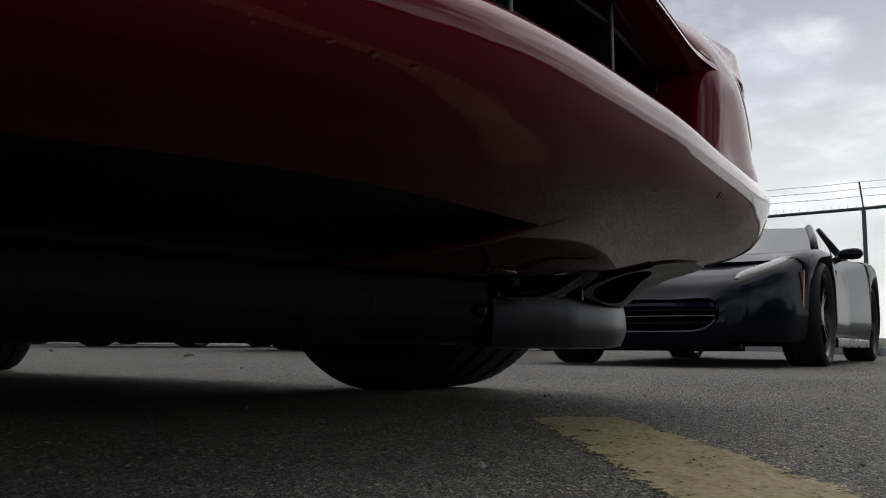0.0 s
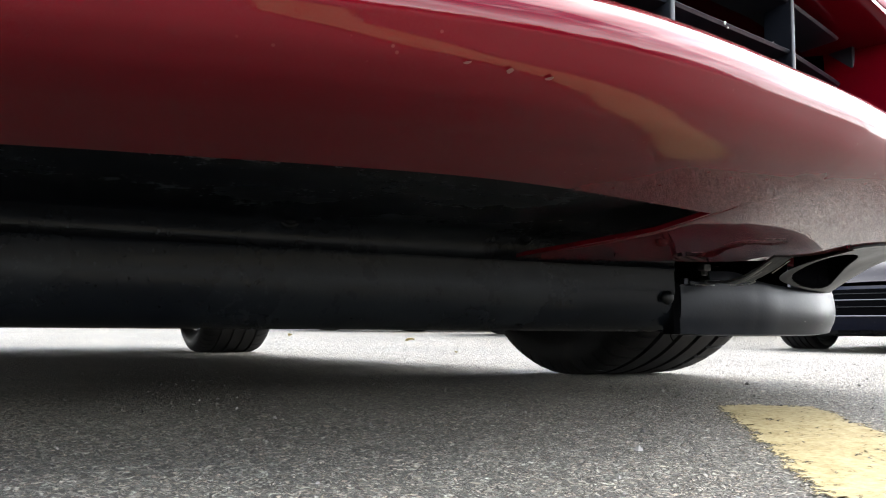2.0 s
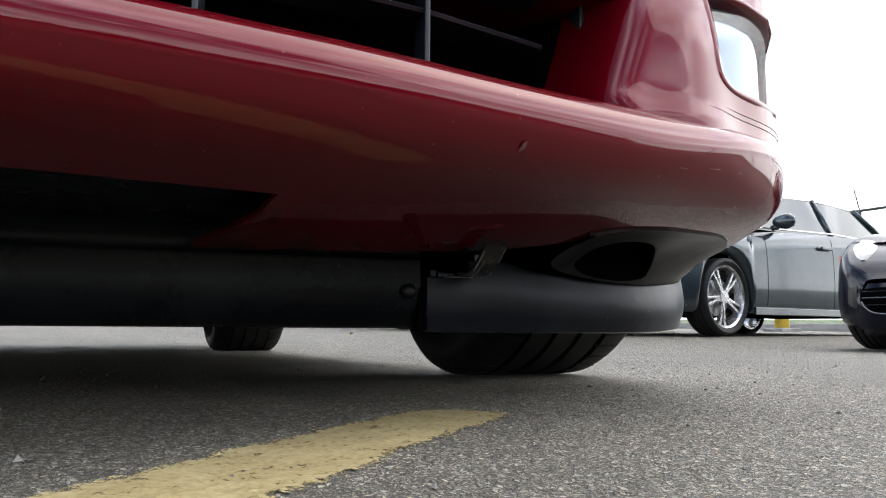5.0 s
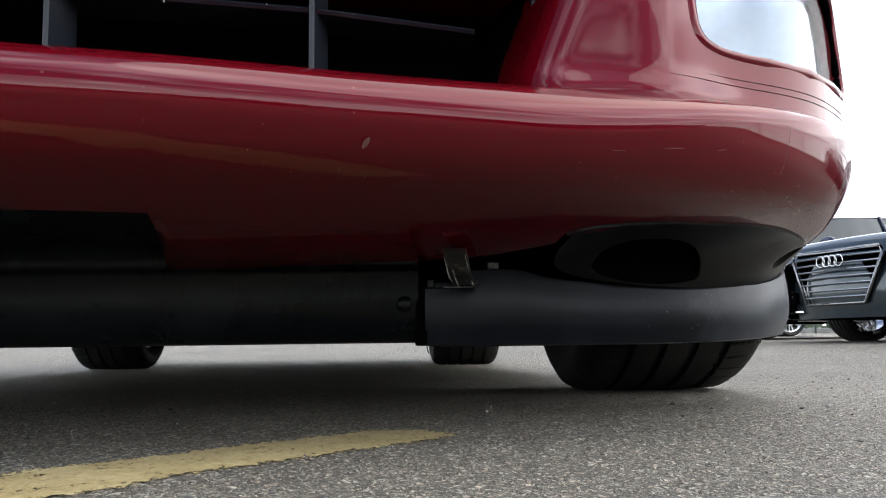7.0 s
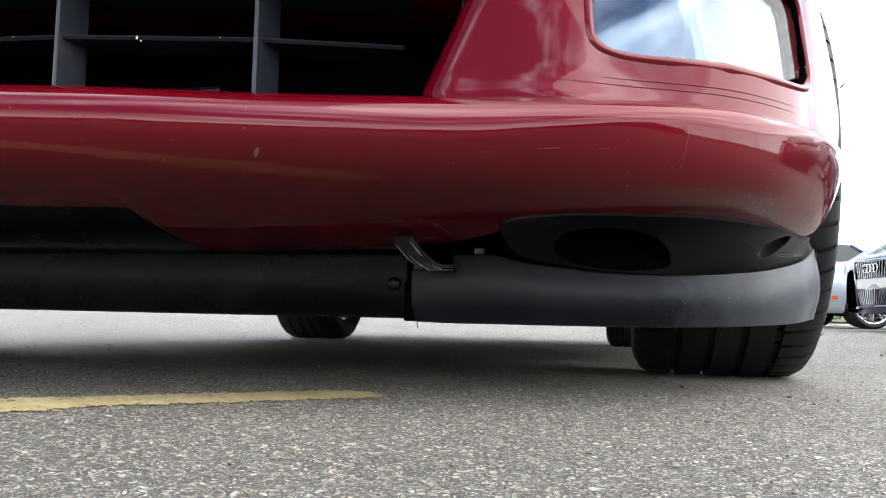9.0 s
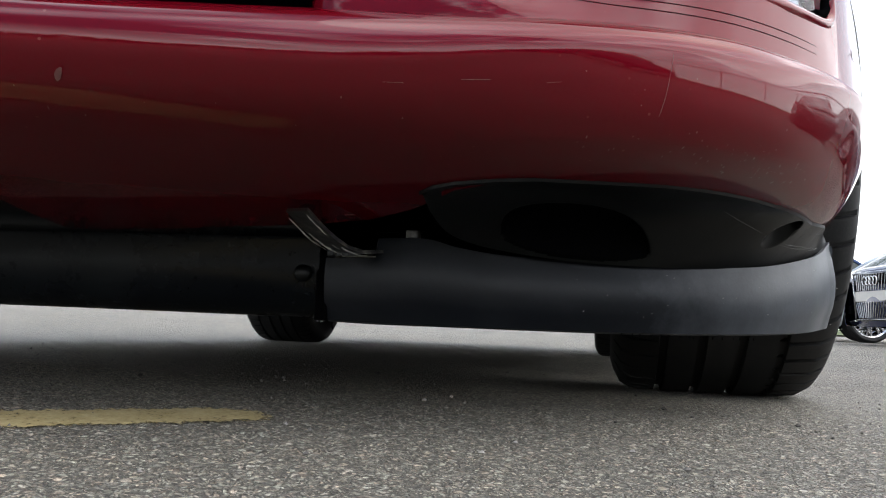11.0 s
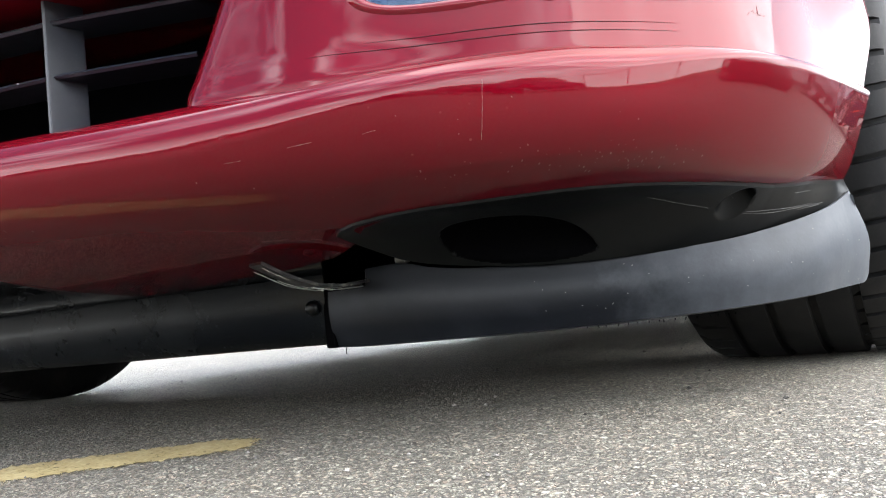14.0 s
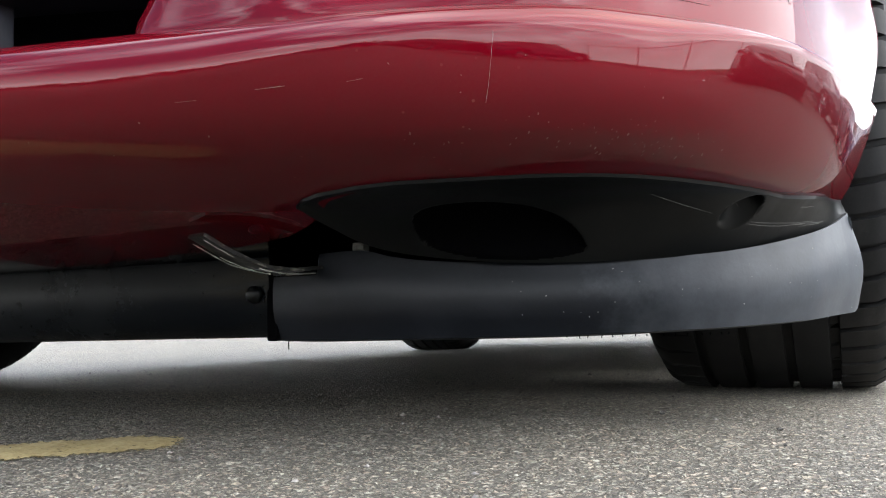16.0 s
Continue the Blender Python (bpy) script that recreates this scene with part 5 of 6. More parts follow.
def saloon(name, m, mat, rim, label, z_roof=1.42, hood=0.92, nose=-0.92, grille=None, wb=2.9, half=0.93, sill=0.20, arch=0.375, marker=False):
    car = thing(name, m, label, "car", "cars parked in a row")
    y1 = wb + 1.05
    body = car_shell(car, mat, nose, y1,
              [(nose, half * 0.60), (nose + 0.05, half * 0.76), (nose + 0.14, half * 0.87), (nose + 0.34, half * 0.95), (nose + 0.6, half), (wb, half), (y1 - 0.3, half * 0.94), (y1, half * 0.78)],
              [(nose, hood - 0.33), (nose + 0.05, hood - 0.22), (nose + 0.2, hood - 0.15), (0, hood - 0.07), (1.0, hood + 0.02), (wb, hood + 0.08), (y1 - 0.05, hood + 0.06), (y1, hood - 0.1)],
              [(nose, hood - 0.30), (nose + 0.04, hood - 0.17), (nose + 0.15, hood - 0.10), (0, hood), (0.75, hood + 0.08), (wb, hood + 0.12), (y1 - 0.05, hood + 0.1), (y1, hood - 0.1)],
              sill, [(0, 0.335, arch), (wb, 0.335, arch)], 0.0, "body", "", n=130)
    skin = skin_of(body)
    # nose panel that closes the front
    g = []
    for i in range(25):
        u = i / 12 - 1
        a = half * 0.62 * u
        col = []
        for j in range(9):
            v = j / 8
            z = sill - 0.01 + (hood - 0.30 - sill) * v
            col.append((a, nose - 0.015 + 0.14 * u * u - 0.035 * math.sin(math.pi * v), z))
        g.append(col)
    shell("bumper", g, mat, car, "", thick=0.01)
    cabin(car, mat, (0.55, 1.25, 1.95, wb + 0.45), (1.2, 1.35, 1.95, wb - 0.1), hood + 0.05, z_roof, half * 0.9, half * 0.68)
    for s in (1, -1):
        mirror(car, mat, s * half * 0.93, 0.85, hood + 0.12, s)
        bm = bmesh.new()
        add_box(bm, half * 0.50, half * 0.86, nose + 0.02, nose + 0.10, hood - 0.30, hood - 0.19, 0.03)
        for v in bm.verts:
            v.co.y += 0.55 * max(0, v.co.x - half * 0.5) ** 1.3
            v.co.z += 0.12 * (v.co.x - half * 0.5)
            v.co.x *= s
        part("headlamp", bm, M_LAMP, car, "clear headlamp", True)
        bm = bmesh.new()
        add_box(bm, half * 0.52, half * 0.80, nose + 0.02, nose + 0.08, sill + 0.12, sill + 0.22, 0.02)
        for v in bm.verts:
            v.co.y += 0.50 * max(0, v.co.x - half * 0.5) ** 1.3 - 0.02
            v.co.x *= s
        part("side_intake", bm, M_DARK, car, "black bumper intake")
        for yy in (1.55, 2.45):
            bm = bmesh.new()
            add_box(bm, s * (half + 0.012) - 0.012, s * (half + 0.012) + 0.012, yy, yy + 0.2, hood - 0.10, hood - 0.065, 0.009)
            part("door_handle", bm, mat, car)
        for yy in (0.62, 1.80, 2.62):
            bm = bmesh.new()
            add_tube(bm, [p for p in (flank_point(skin, s, yy, z) for z in np.linspace(sill + 0.07, hood + 0.02, 24)) if p], 0.0026, 5)
            part("door_gap", bm, M_DARK, car)
        bm = bmesh.new()
        add_box(bm, s * half * 0.985 - 0.01, s * half * 0.985 + 0.01, 0.42, wb - 0.42, sill - 0.015, sill + 0.055, 0.008)
        part("sill_trim", bm, M_CHROME if marker else mat, car)
        bm = bmesh.new()
        add_tube(bm, [(s * half * 0.905, 0.6, hood + 0.055), (s * half * 0.92, 1.9, hood + 0.085), (s * half * 0.86, wb + 0.4, hood + 0.07)], 0.009, 6)
        part("window_trim", bm, M_CHROME, car, "bright window trim")
        if marker:
            bm = bmesh.new()
            add_box(bm, s * half * 0.93 - 0.006, s * half * 0.93 + 0.006, nose + 0.35, nose + 0.52, hood - 0.56, hood - 0.515, 0.004)
            for v in bm.verts:
                v.co.x += s * 0.03
            part("side_marker", bm, M_ORANGE, car, "amber side marker")
        for yy in (0.0, wb):
            put_wheel(car, s * (half - 0.125), yy, 0.335, TYRES, rim, random.uniform(0, 70))
    bm = bmesh.new()
    add_box(bm, -half * 0.8, half * 0.8, nose + 0.5, y1 - 0.3, sill - 0.01, sill + 0.06)
    part("floor_pan", bm, M_DARK, car)
    for yy in (0.0, wb):
        bm = bmesh.new()
        add_box(bm, -half * 0.72, half * 0.72, yy - 0.40, yy + 0.40, sill + 0.05, hood - 0.12)
        part("inner_arch", bm, M_DARK, car)
    if grille:
        w0, w1, z0, z1 = grille["shape"]
        fr = nose - 0.05
        bm = bmesh.new()
        loop = [(-w0, z0), (-w1, z1 - 0.06), (-w1 * 0.93, z1), (w1 * 0.93, z1), (w1, z1 - 0.06), (w0, z0)]
        add_tube(bm, [(a, fr - 0.012, b) for a, b in loop] + [(-w0, fr - 0.012, z0)], 0.014, 8)
        bent(bm, 0, 0.22)
        gr = part("grille", bm, M_DIMCHROME, car, "chrome grille frame", True)
        bm = bmesh.new()
        bm.faces.new([bm.verts.new((a, fr + 0.02, b)) for a, b in loop])
        bmesh.ops.solidify(bm, geom=bm.faces[:], thickness=0.01)
        bent(bm, 0, 0.22)
        part("grille_mesh", bm, M_DARK, gr, "black mesh behind the slats")
        if grille["kind"] == "bars":
            for k in range(1, 8):
                z = z0 + (z1 - z0) * k / 8
                w = w0 + (w1 - w0) * min(1, (z - z0) / (z1 - 0.06 - z0))
                bm = bmesh.new()
                add_tube(bm, [(w * q, fr - 0.008 + 0.22 * (w * q) ** 2, z) for q in np.linspace(-0.97, 0.97, 9)], 0.008, 6)
                part("slat", bm, M_DIMCHROME, gr)
        else:
            for k in range(-7, 8):
                x = w1 * 0.97 * k / 8
                for za, zb in ((z0 + 0.02, z0 + 0.18), (z0 + 0.30, z1 - 0.01)):
                    bm = bmesh.new()
                    lo = x * (w0 / w1 + (1 - w0 / w1) * (za - z0) / (z1 - z0))
                    add_tube(bm, [(lo, fr - 0.006 + 0.22 * x * x, za), (x, fr - 0.006 + 0.22 * x * x, zb)], 0.007, 6)
                    part("slat", bm, M_DIMCHROME, gr)
            bm = bmesh.new()
            add_box(bm, -w1 * 0.86, w1 * 0.86, fr - 0.015, fr, z0 + 0.185, z0 + 0.295, 0.006)
            bent(bm, 0, 0.22)
            part("plate_panel", bm, M_GREYCAR, gr, "plain grey panel across the grille")
        for k in range(4):
            bm = bmesh.new()
            x = (k - 1.5) * 0.062
            add_tube(bm, [(x + 0.043 * math.cos(t), fr - 0.024, z1 - 0.085 + 0.043 * math.sin(t)) for t in np.linspace(0, 2 * math.pi, 25)], 0.0055, 6, False)
            part("badge_ring", bm, M_CHROME, gr, "", True)
        bm = bmesh.new()
        add_box(bm, -half * 0.72, half * 0.72, nose - 0.055, nose - 0.03, sill + 0.045, sill + 0.062, 0.004)
        bent(bm, 0, 0.25)
        part("bumper_trim", bm, M_CHROME, car)
    return car


def row_pose(x, y, turn=0.0):
    return pose(x, y, float(slope(x, y)), 0, 0, ROW + turn)


saloon("parked_saloon", row_pose(4.93, 5.27), M_SILVER, RIM_A, "blue-silver fastback saloon with a barred chrome grille", 1.38, 0.93, nose=-1.02, grille=dict(shape=(0.30, 0.46, 0.30, 0.72), kind="bars"))
saloon("parked_saloon", row_pose(4.22, 8.33), M_NAVY, RIM_A, "dark navy saloon with an upright slatted chrome grille", 1.42, 0.93, nose=-0.98, grille=dict(shape=(0.29, 0.38, 0.26, 0.74), kind="slats"), marker=True)
saloon("parked_saloon", row_pose(3.75, 11.8), M_PALE, RIM_C, "pale silver saloon parked in the row", 1.43, 0.95, grille=dict(shape=(0.27, 0.40, 0.27, 0.80), kind="bars"), marker=True)
saloon("parked_estate", row_pose(1.75, 14.5), M_BLUE, RIM_A, "dark blue tall estate car with amber markers", 1.47, 1.04, sill=0.26, grille=dict(shape=(0.27, 0.40, 0.35, 0.9), kind="bars"), marker=True)
saloon("parked_saloon", row_pose(1.20, 17.5), M_GREYCAR, RIM_C, "grey saloon far along the parked row", 1.43, 0.95)
saloon("parked_saloon", row_pose(0.60, 20.35), M_WHITECAR, RIM_A, "white saloon far along the parked row", 1.43, 0.95)
saloon("parked_saloon", row_pose(-0.20, 23.35), M_BLACK, RIM_C, "black saloon at the far end of the row", 1.43, 0.95)


for k, (ox, oy, turn) in enumerate(((9.5, -6.0, 178.0), (8.6, -9.2, 178.0), (7.8, -12.4, 178.0), (6.9, -15.6, 178.0))):
    src = [o for o in bpy.data.objects if o.name.startswith("parked_saloon") and o.parent is None]
    copy_thing(src[(2 * k + 1) % len(src)], row_pose(ox, oy, turn))


def coupe(m):
    """Low dark two-seater that faces the lot."""
    car = thing("parked_coupe", m, "dark blue-black low sports coupe with black alloy wheels", "car", "cars parked in a row")
    half, wb, nose, y1 = 0.94, 2.71, -0.93, 3.55
    body = car_shell(car, M_BLACK, nose, y1,
              [(nose, 0.42), (nose + 0.05, 0.55), (nose + 0.14, 0.655), (nose + 0.34, 0.79), (nose + 0.60, 0.89), (0, half), (1.3, 0.89), (wb, 0.955), (3.2, 0.93), (y1, 0.80)],
              [(nose, 0.36), (nose + 0.08, 0.455), (nose + 0.3, 0.565), (-0.2, 0.71), (0.15, 0.755), (0.9, 0.76), (1.6, 0.80), (wb, 0.88), (y1, 0.86)],
              [(nose, 0.38), (nose + 0.08, 0.475), (nose + 0.3, 0.575), (0, 0.74), (0.9, 0.85), (wb, 0.93), (y1, 0.91)], 0.15,
              [(0, 0.33, 0.372), (wb, 0.335, 0.38)], 0.0, "body", "", n=150)
    g = []
    for i in range(25):
        u = i / 12 - 1
        g.append([(0.50 * u, nose - 0.035 + 0.035 * abs(u / 0.84) ** 5 - 0.03 * math.sin(math.pi * j / 8), 0.13 + 0.25 * j / 8) for j in range(9)])
    bumper = shell("bumper", g, M_BLACK, car, "", thick=0.01)
    skin = skin_of(body, bumper)
    # Black sheet laid on the nose stands for the shade in the open intake.
    xs = np.linspace(-0.47, 0.47, 41)
    low = lambda x: 0.215 + 0.07 * abs(x / 0.47) ** 10
    gr = shell("grille", front_patch(skin, [(x, low(x), 0.362 - 0.012 * (x / 0.47) ** 2) for x in xs]), M_DARK, car, "wide mesh intake, a black sheet for the shade inside it", thick=0.003)
    for name, lift, r, mat in (("slat", 0.085, 0.0035, M_GREYCAR), ("slat", 0.045, 0.003, M_COVER), ("slat", 0.12, 0.003, M_COVER), ("intake_rim", -0.006, 0.005, M_GREYCAR)):
        bm = bmesh.new()
        add_tube(bm, [p[0] + Vector((0, -0.003, 0)) for p in front_patch(skin, [(x * 0.96, (low(x) if lift < 0 else 0.215) + lift, 0.4) for x in xs if lift < 0 or low(x) < 0.215 + lift])], r, 6)
        part(name, bm, mat, gr)
    bm = bmesh.new()
    add_box(bm, -0.55, 0.55, nose - 0.03, nose + 0.07, 0.095, 0.155, 0.012)
    bent(bm, 0, 0.70)
    part("splitter", bm, M_TRAY, car, "black chin splitter")
    cabin(car, M_BLACK, (0.62, 1.2, 1.75, 3.0), (1.38, 1.52, 1.80, 2.2), 0.80, 1.11, 0.82, 0.61)
    for s in (1, -1):
        mirror(car, M_BLACK, s * 0.81, 0.85, 0.80, s, 0.085, 0.042, 0.16)
        g = front_patch(skin, [(s * (0.505 + 0.08 * u), 0.245 + 0.03 * u * u, 0.375 - 0.02 * u) for u in np.linspace(0, 1, 13)])
        shell("corner_intake", g, M_COVER, car, "black corner intake", thick=0.004)
        g = []
        for i in range(17):     # swept lamp lying on the wing
            u = i / 16
            y = nose + 0.17 + 0.44 * u
            half_w = 0.075 * math.sin(math.pi * min(1.0, 0.04 + 0.80 * u)) ** 0.8
            col = []
            for j in range(7):
                x = s * (0.535 + 0.20 * u + half_w * (j / 3 - 1))
                hit = skin.ray_cast(Vector((x, y, 1.5)), Vector((0, 0, -1)))[0]
                col.append(hit + Vector((0, -0.002, 0.005 - 0.006 * abs(j / 3 - 1) ** 4)))
            g.append(col)
        shell("headlamp", g, M_LAMP_DARK, car, "dark swept headlamp under clear glass", thick=0.006)
        bm = bmesh.new()
        add_box(bm, s * 0.858 - 0.005, s * 0.858 + 0.005, nose + 0.502, nose + 0.512, 0.36, 0.59, 0.003)
        for v in bm.verts:
            v.co.y -= 0.10 * (0.59 - v.co.z)
            v.co.x -= s * 0.045 * (0.59 - v.co.z)
        part("side_marker", bm, M_ORANGE, car, "thin amber side marker")
        bm = bmesh.new()
        add_box(bm, s * 0.905 - 0.006, s * 0.905 + 0.006, 0.50, 0.56, 0.42, 0.66, 0.006)
        part("side_vent", bm, M_DARK, car, "black vent behind the wheel")
        bm = bmesh.new()
        add_box(bm, s * 0.90 - 0.02, s * 0.90 + 0.02, 0.42, wb - 0.42, 0.12, 0.19, 0.012)
        part("sill_trim", bm, M_TRAY, car)
        put_wheel(car, s * 0.80, 0, 0.335, TYRES, RIM_B, 20)
        put_wheel(car, s * 0.80, wb, 0.335, TYRES, RIM_B, 50)
    bm = bmesh.new()
    add_box(bm, -0.7, 0.7, -0.5, 3.2, 0.13, 0.2)
    part("floor_pan", bm, M_DARK, car)
    for yy in (0.0, wb):
        bm = bmesh.new()
        add_box(bm, -0.66, 0.66, yy - 0.40, yy + 0.40, 0.2, 0.66)
        part("inner_arch", bm, M_DARK, car)
    return car


coupe(row_pose(5.094, 1.81, -2.0))


# ---------------------------------------------------------------- fence, verge, tree, bollard, litter
def build_fence():
    x, top = 12.0, 2.02
    f = thing("chain_link_fence", pose(0, 0, 0), "tall chain-link fence with a dark top rail and barbed wire", "fence")
    ys = [-9 + 3.0 * k for k in range(14)]
    z = lambda y: float(slope(x, y))
    for y in ys:
        bm = bmesh.new()
        add_tube(bm, [(x, y, z(y) - 0.1), (x, y, z(y) + top + 0.02)], 0.03, 10)
        add_tube(bm, [(x, y, z(y) + top), (x - 0.12, y, z(y) + top + 0.36)], 0.012, 6)
        part("post", bm, M_GALV, f)
    bm = bmesh.new()
    add_tube(bm, [(x, y, z(y) + top) for y in ys], 0.024, 10)
    part("top_rail", bm, M_GALV, f, "dark steel top rail")
    for q in (0.16, 0.26, 0.35):
        bm = bmesh.new()
        pts = []
        for y in np.arange(ys[0], ys[-1], 0.5):
            pts.append((x - 0.34 * q, y, z(y) + top + q + 0.008 * math.sin(y * 7)))
        add_tube(bm, pts, 0.0035, 5)
        for y in np.arange(ys[0], ys[-1], 0.15):
            add_tube(bm, [(x - 0.34 * q - 0.012, y - 0.012, z(y) + top + q - 0.014), (x - 0.34 * q + 0.012, y + 0.012, z(y) + top + q + 0.014)], 0.003, 4)
        part("barbed_wire", bm, M_WIRE, f, "barbed wire strand")
    # mesh of woven diamonds: crossing zigzag wires
    verts, faces = [], []

    def strand(a, b):
        a, b = Vector(a), Vector(b)
        d = (b - a).normalized()
        u = Vector((1, 0, 0)) * 0.0022
        w = d.cross(Vector((1, 0, 0))).normalized() * 0.0022
        k = len(verts)
        for p in (a, b):
            verts.extend([p + u, p + w, p - u, p - w])
        for q in range(4):
            faces.append((k + q, k + (q + 1) % 4, k + 4 + (q + 1) % 4, k + 4 + q))
    step = 0.076
    for y in np.arange(-9.0, 30.0, step):
        for sgn in (1, -1):
            y2 = y + sgn * (top - 0.03)
            ya, yb = y, y2
            strand((x + 0.004 * sgn, ya, z(ya) + 0.03), (x + 0.004 * sgn, yb, z(yb) + top))
    me = mesh_of("mesh_wire", verts, faces, M_WIRE, False)
    ob = piece("mesh_wire", me, f, "galvanised chain-link mesh")
    tagged(ob, kind="stuff")
    # stubs of wire above the rail
    bm = bmesh.new()
    for y in np.arange(-9, 30, step * 1.5):
        add_tube(bm, [(x, y, z(y) + top), (x, y + 0.012, z(y) + top + 0.06)], 0.0028, 4)
    ob = part("wire_ends", bm, M_WIRE, f, "bent wire ends above the rail")
    tagged(ob, kind="stuff")
    return f


build_fence()


def build_verge():
    g = []
    for x in np.linspace(12.6, 60, 30):
        g.append([(x, y, float(slope(x, min(y, 60))) + 0.06 + 0.35 * float(smoothstep(13, 40, x)) + 0.05 * noise.noise((x, y * 0.3, 0))) for y in np.linspace(-30, 90, 60)])
    ob = shell("grass_verge", g, M_GRASS, None)
    tagged(ob, "rough green grass verge beyond the fence", "grass", kind="structure")
    bm = bmesh.new()
    for k in range(40):
        y = -30 + 3.0 * k
        add_box(bm, 12.3, 12.48, y, y + 2.98, float(slope(12.3, y)) - 0.1, float(slope(12.3, y + 1.5)) + 0.13, 0.015)
    ob = part("kerb", bm, M_CONCRETE)
    tagged(ob, "pale concrete kerb along the lot", "kerb", kind="structure")
    g = []
    for y in np.linspace(34, 90, 20):
        g.append([(x, y, float(slope(x, min(y, 60))) + 0.08 + 0.02 * (y - 34)) for x in np.linspace(-70, 12.2, 40)])
    ob = shell("grass_bank", g, M_GRASS, None)
    tagged(ob, "green grass bank at the far end of the lot", "grass", kind="structure")


build_verge()


def build_bush(x, y, w, h, seed, leaf=1.0):
    rnd = random.Random(seed)
    verts, faces = [], []
    zg = float(slope(x, min(y, 60))) + 0.15
    for k in range(900):
        a, r = rnd.uniform(0, 6.283), rnd.random() ** 0.5
        u = rnd.random()
        p = Vector((x + w * r * math.cos(a), y + w * 0.6 * r * math.sin(a), zg + h * u * (1 - 0.5 * r * r) * (0.75 + 0.4 * noise.noise((a * 2, seed, 0)))))
        d = Vector((rnd.uniform(-1, 1), rnd.uniform(-1, 1), rnd.uniform(-0.6, 1))).normalized() * rnd.uniform(0.06, 0.12) * leaf
        e = d.cross(Vector((rnd.uniform(-1, 1), rnd.uniform(-1, 1), rnd.uniform(-1, 1)))).normalized() * 0.07 * leaf
        k0 = len(verts)
        verts.extend([p - d, p + e, p + d, p - e])
        faces.append((k0, k0 + 1, k0 + 2, k0 + 3))
    me = mesh_of("shrub", verts, faces, M_LEAF, False)
    ob = new("shrub")
    ob.location = (0, 0, 0)
    tagged(ob, "low green shrub on the far grass bank", "shrub", "shrubs on the bank")
    piece("foliage", me, ob)
    bm = bmesh.new()
    for k in range(5):
        a = k * 1.26
        add_tube(bm, [(x, y, zg - 0.4), (x + 0.4 * w * math.cos(a), y + 0.3 * w * math.sin(a), zg + h * 0.7)], [0.04, 0.012], 6)
    part("stems", bm, M_BARK, ob)


for k, (bx, by) in enumerate(((-24, 38), (-17, 39), (-11, 38.5), (-6, 39), (-1, 38), (4, 39), (9, 38.5), (15.5, 30), (15, 22))):
    build_bush(bx, by, 2.6, 1.5 + 0.5 * math.sin(k * 2.3), k)


# hedge on the far side of the lot, seen mirrored in the paint
for k in range(17):
    build_bush(-44 + 5.2 * k, -33 + 1.5 * math.sin(k * 1.7), 3.4 + 0.5 * math.sin(k * 2.9), 5.6 + 1.3 * math.sin(k * 4.1), 60 + k, 3.4)


def build_tree(x, y, h, seed):
    rnd = random.Random(seed)
    zg = float(slope(x, min(y, 60)))
    t = new("tree")
    tagged(t, "leafy roadside tree with an open crown", "tree")
    bm = bmesh.new()
    tips = []
    add_tube(bm, [(x, y, zg - 0.2), (x + 0.05, y, zg + 0.3 * h), (x - 0.05, y + 0.1, zg + 0.6 * h), (x, y, zg + 0.85 * h)], [0.17, 0.13, 0.09, 0.03], 9)
    for k in range(16):
        a, z0 = k * 2.4, zg + h * (0.58 + 0.26 * k / 16)
        l = h * (0.32 - 0.010 * k)
        p1 = Vector((x + l * 0.5 * math.cos(a), y + l * 0.5 * math.sin(a), z0 + 0.2 * l))
        p2 = Vector((x + l * math.cos(a + 0.2), y + l * math.sin(a + 0.2), z0 + 0.55 * l))
        add_tube(bm, [(x, y, z0), p1, p2], [0.05, 0.03, 0.01], 6)
        tips += [p1, p2, (p1 + p2) / 2]
    part("trunk", bm, M_BARK, t)
    verts, faces = [], []
    for p in tips:
        for k in range(55):
            q = p + Vector((rnd.gauss(0, 0.42), rnd.gauss(0, 0.42), rnd.gauss(0, 0.36)))
            d = Vector((rnd.uniform(-1, 1), rnd.uniform(-1, 1), rnd.uniform(-1, 1))).normalized() * rnd.uniform(0.09, 0.17)
            e = d.cross(Vector((rnd.uniform(-1, 1), rnd.uniform(-1, 1), rnd.uniform(-1, 1)))).normalized() * 0.04
            k0 = len(verts)
            verts.extend([q - d, q + e, q + d, q - e])
            faces.append((k0, k0 + 1, k0 + 2, k0 + 3))
    piece("crown", mesh_of("crown", verts, faces, M_LEAF, False), t)


build_tree(3.75, 27.0, 8.6, 5)

bollard = thing("bollard", pose(10.05, 8.8, float(slope(10.05, 8.8))), "yellow painted steel bollard on a concrete foot", "bollard")
bm = bmesh.new()
add_tube(bm, [(0, 0, -0.05), (0, 0, 0.85), (0, 0, 0.9)], [0.11, 0.11, 0.06], 20)
part("post", bm, M_YELLOWBOLLARD, bollard, "", True)
bm = bmesh.new()
add_box(bm, -0.2, 0.2, -0.2, 0.2, -0.05, 0.06, 0.02)
part("foot", bm, M_CONCRETE, bollard)

# faint far parking line beside the coupe
bm = bmesh.new()
add_box(bm, -0.05, 0.05, -2.4, 2.4, -0.004, 0.003)
ob = part("stall_line", bm, M_LINE)
ob.matrix_world = pose(5.6, 0.30, 0.004 + float(slope(5.6, 0.3)), 0, 0, ROW)
tagged(ob, "pale worn yellow stall line beside the coupe", "road marking", kind="structure")

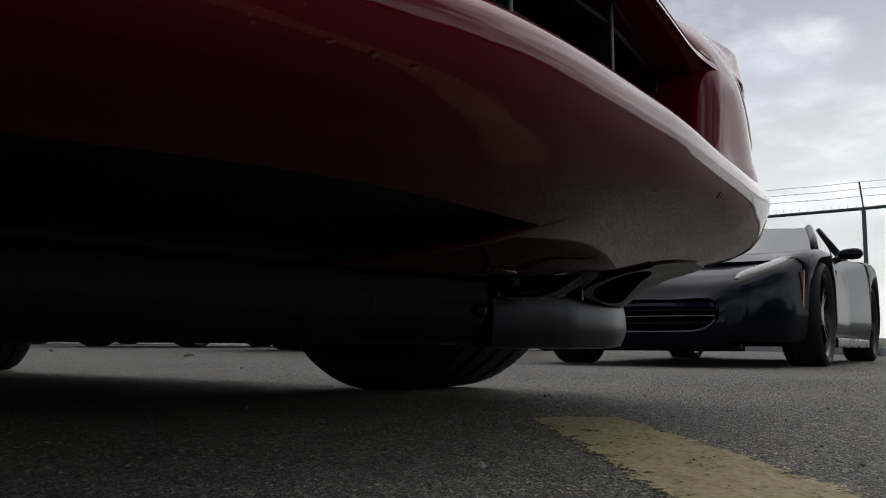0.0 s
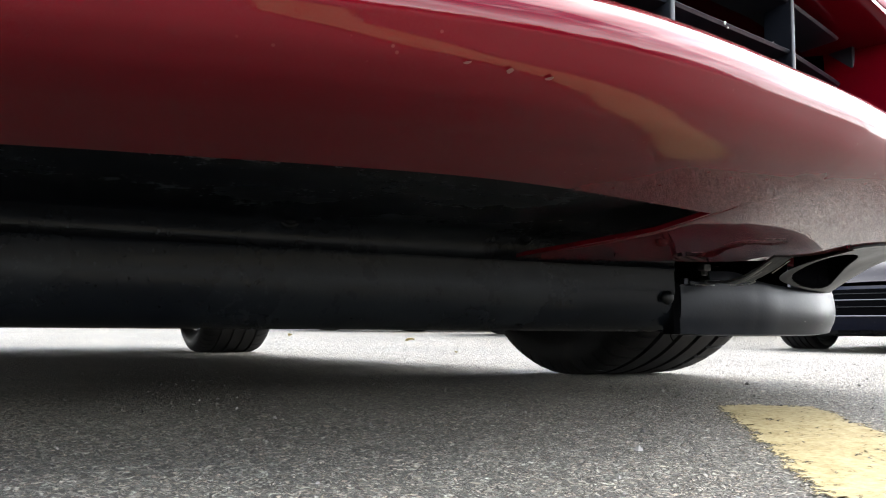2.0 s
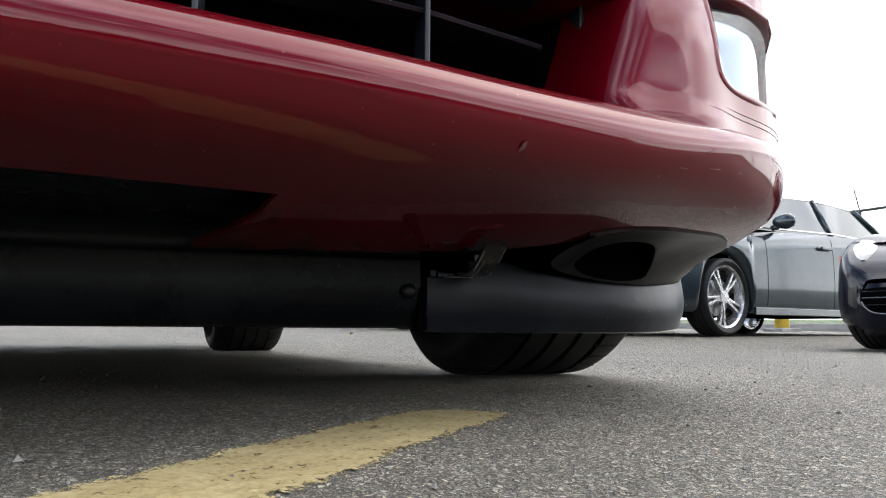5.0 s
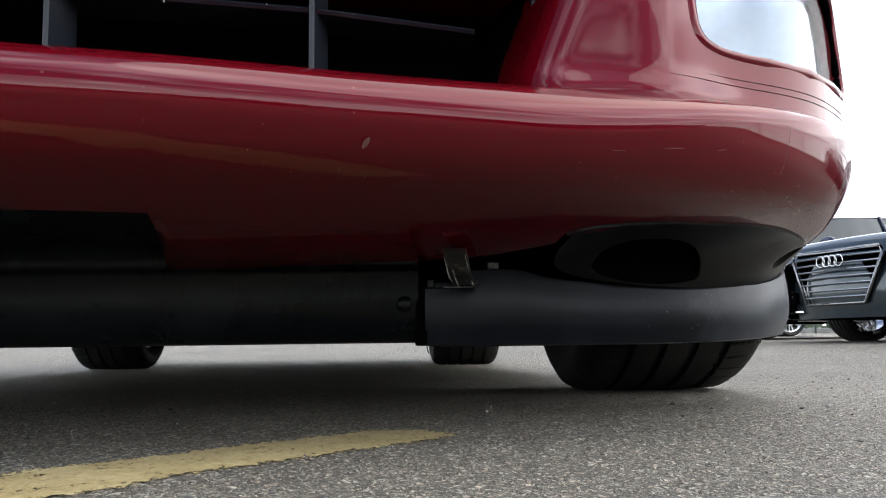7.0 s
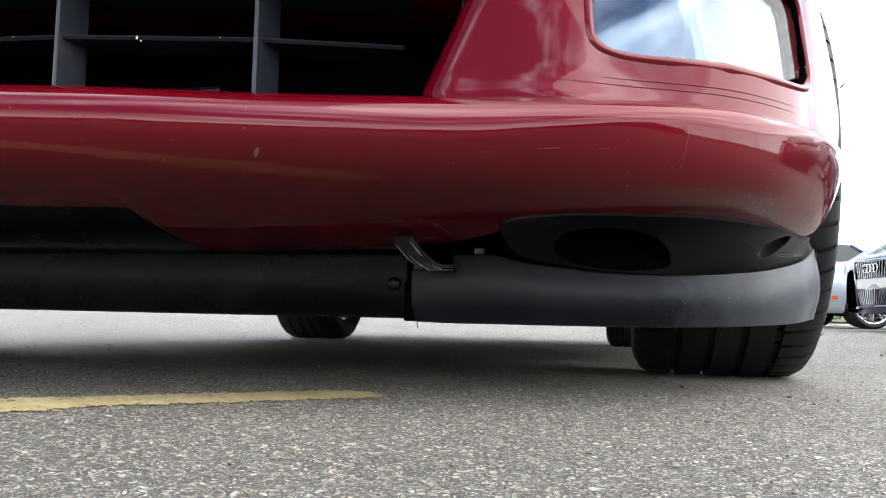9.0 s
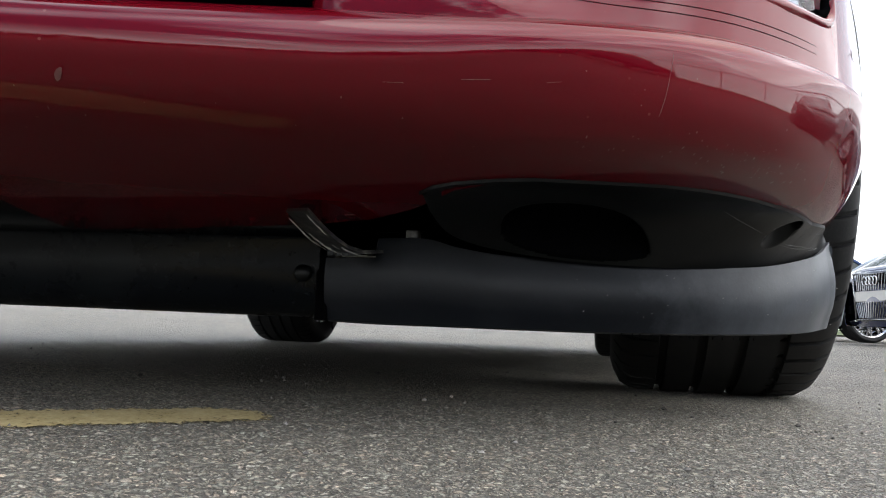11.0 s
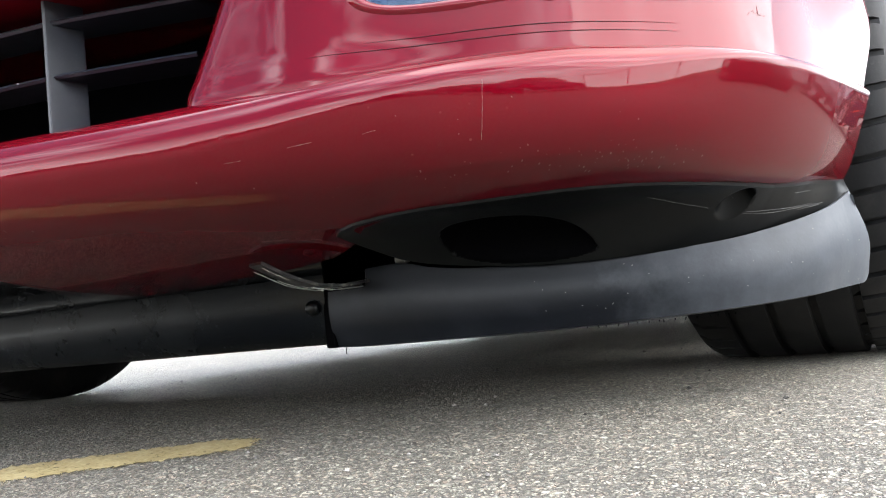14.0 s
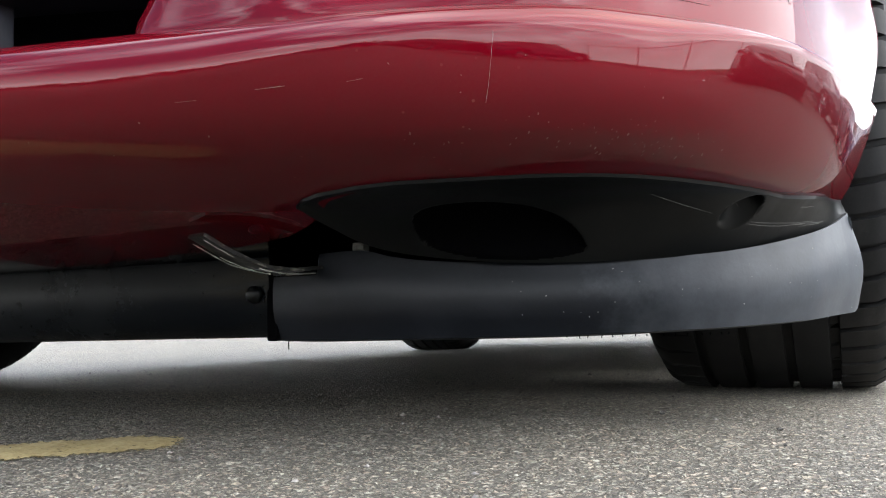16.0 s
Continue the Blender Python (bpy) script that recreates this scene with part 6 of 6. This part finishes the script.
# loose grit and dead leaves on the asphalt
rnd = random.Random(4)
verts, faces = [], []
for k in range(800):
    x, y = rnd.uniform(-0.9, 2.0), rnd.uniform(-1.2, 0.6)
    r = rnd.uniform(0.0012, 0.0030) if rnd.random() < 0.96 else rnd.uniform(0.003, 0.0045)
    zg = grain(x, y) + float(slope(x, y))
    k0 = len(verts)
    a = rnd.uniform(0, 6.28)
    for dx, dy, dz in ((1, 0, 0.2), (0, 0.8, 0.25), (-0.9, 0.1, 0.2), (0.1, -0.85, 0.3), (0.05, 0.1, 0.95), (0, 0, -0.4)):
        j = rnd.uniform(0.75, 1.2)
        verts.append((x + r * j * (dx * math.cos(a) - dy * math.sin(a)), y + r * j * (dx * math.sin(a) + dy * math.cos(a)), zg + r * j * dz))
    for f in ((0, 1, 4), (1, 2, 4), (2, 3, 4), (3, 0, 4), (1, 0, 5), (2, 1, 5), (3, 2, 5), (0, 3, 5)):
        faces.append(tuple(k0 + i for i in f))
M_GRIT = material("grit_stone", (0.2, 0.19, 0.17), 0.9)
oi = node(M_GRIT, "ShaderNodeNewGeometry")
gr_ramp = ramp(M_GRIT, oi, "Random Per Island", [(0, (0.05, 0.048, 0.044)), (0.5, (0.14, 0.13, 0.118)), (1, (0.28, 0.265, 0.24))])
link(M_GRIT, gr_ramp, "Color", M_GRIT.node_tree.nodes["Principled BSDF"], "Base Color")
tagged(new("loose_grit", mesh_of("loose_grit", verts, faces, M_GRIT, False)), "loose grit and stone chips on the asphalt", "grit", kind="stuff")
M_DRYLEAF = worn(material("dry_leaf", (0.5, 0.42, 0.2)), (0.5, 0.43, 0.22), (0.3, 0.22, 0.1), scale=60, rough=(0.6, 0.8))
for lx, ly, s in ((2.55, 4.1, 0.05), (2.2, 5.6, 0.05), (1.62, 1.9, 0.02)):
    bm = bmesh.new()
    n = 8
    row = []
    for i in range(n + 1):
        f = i / n
        w = s * 0.35 * math.sin(math.pi * f) + 0.0005
        row.append([bm.verts.new((s * (f - 0.5) * 2, w * q, 0.004 + 0.012 * s / 0.05 * (abs(q) + 0.5 * math.sin(5 * f)))) for q in (-1, 0, 1)])
    for a, b in zip(row, row[1:]):
        for j in range(2):
            bm.faces.new((a[j], b[j], b[j + 1], a[j + 1]))
    bmesh.ops.solidify(bm, geom=bm.faces[:], thickness=0.0008)
    ob = part("fallen_leaf", bm, M_DRYLEAF, None, "", True)
    ob.matrix_world = pose(lx, ly, float(slope(lx, ly)), 0, 0, 40 * lx)
    tagged(ob, "dry yellow-brown leaf lying on the asphalt", "leaf", "fallen leaves")
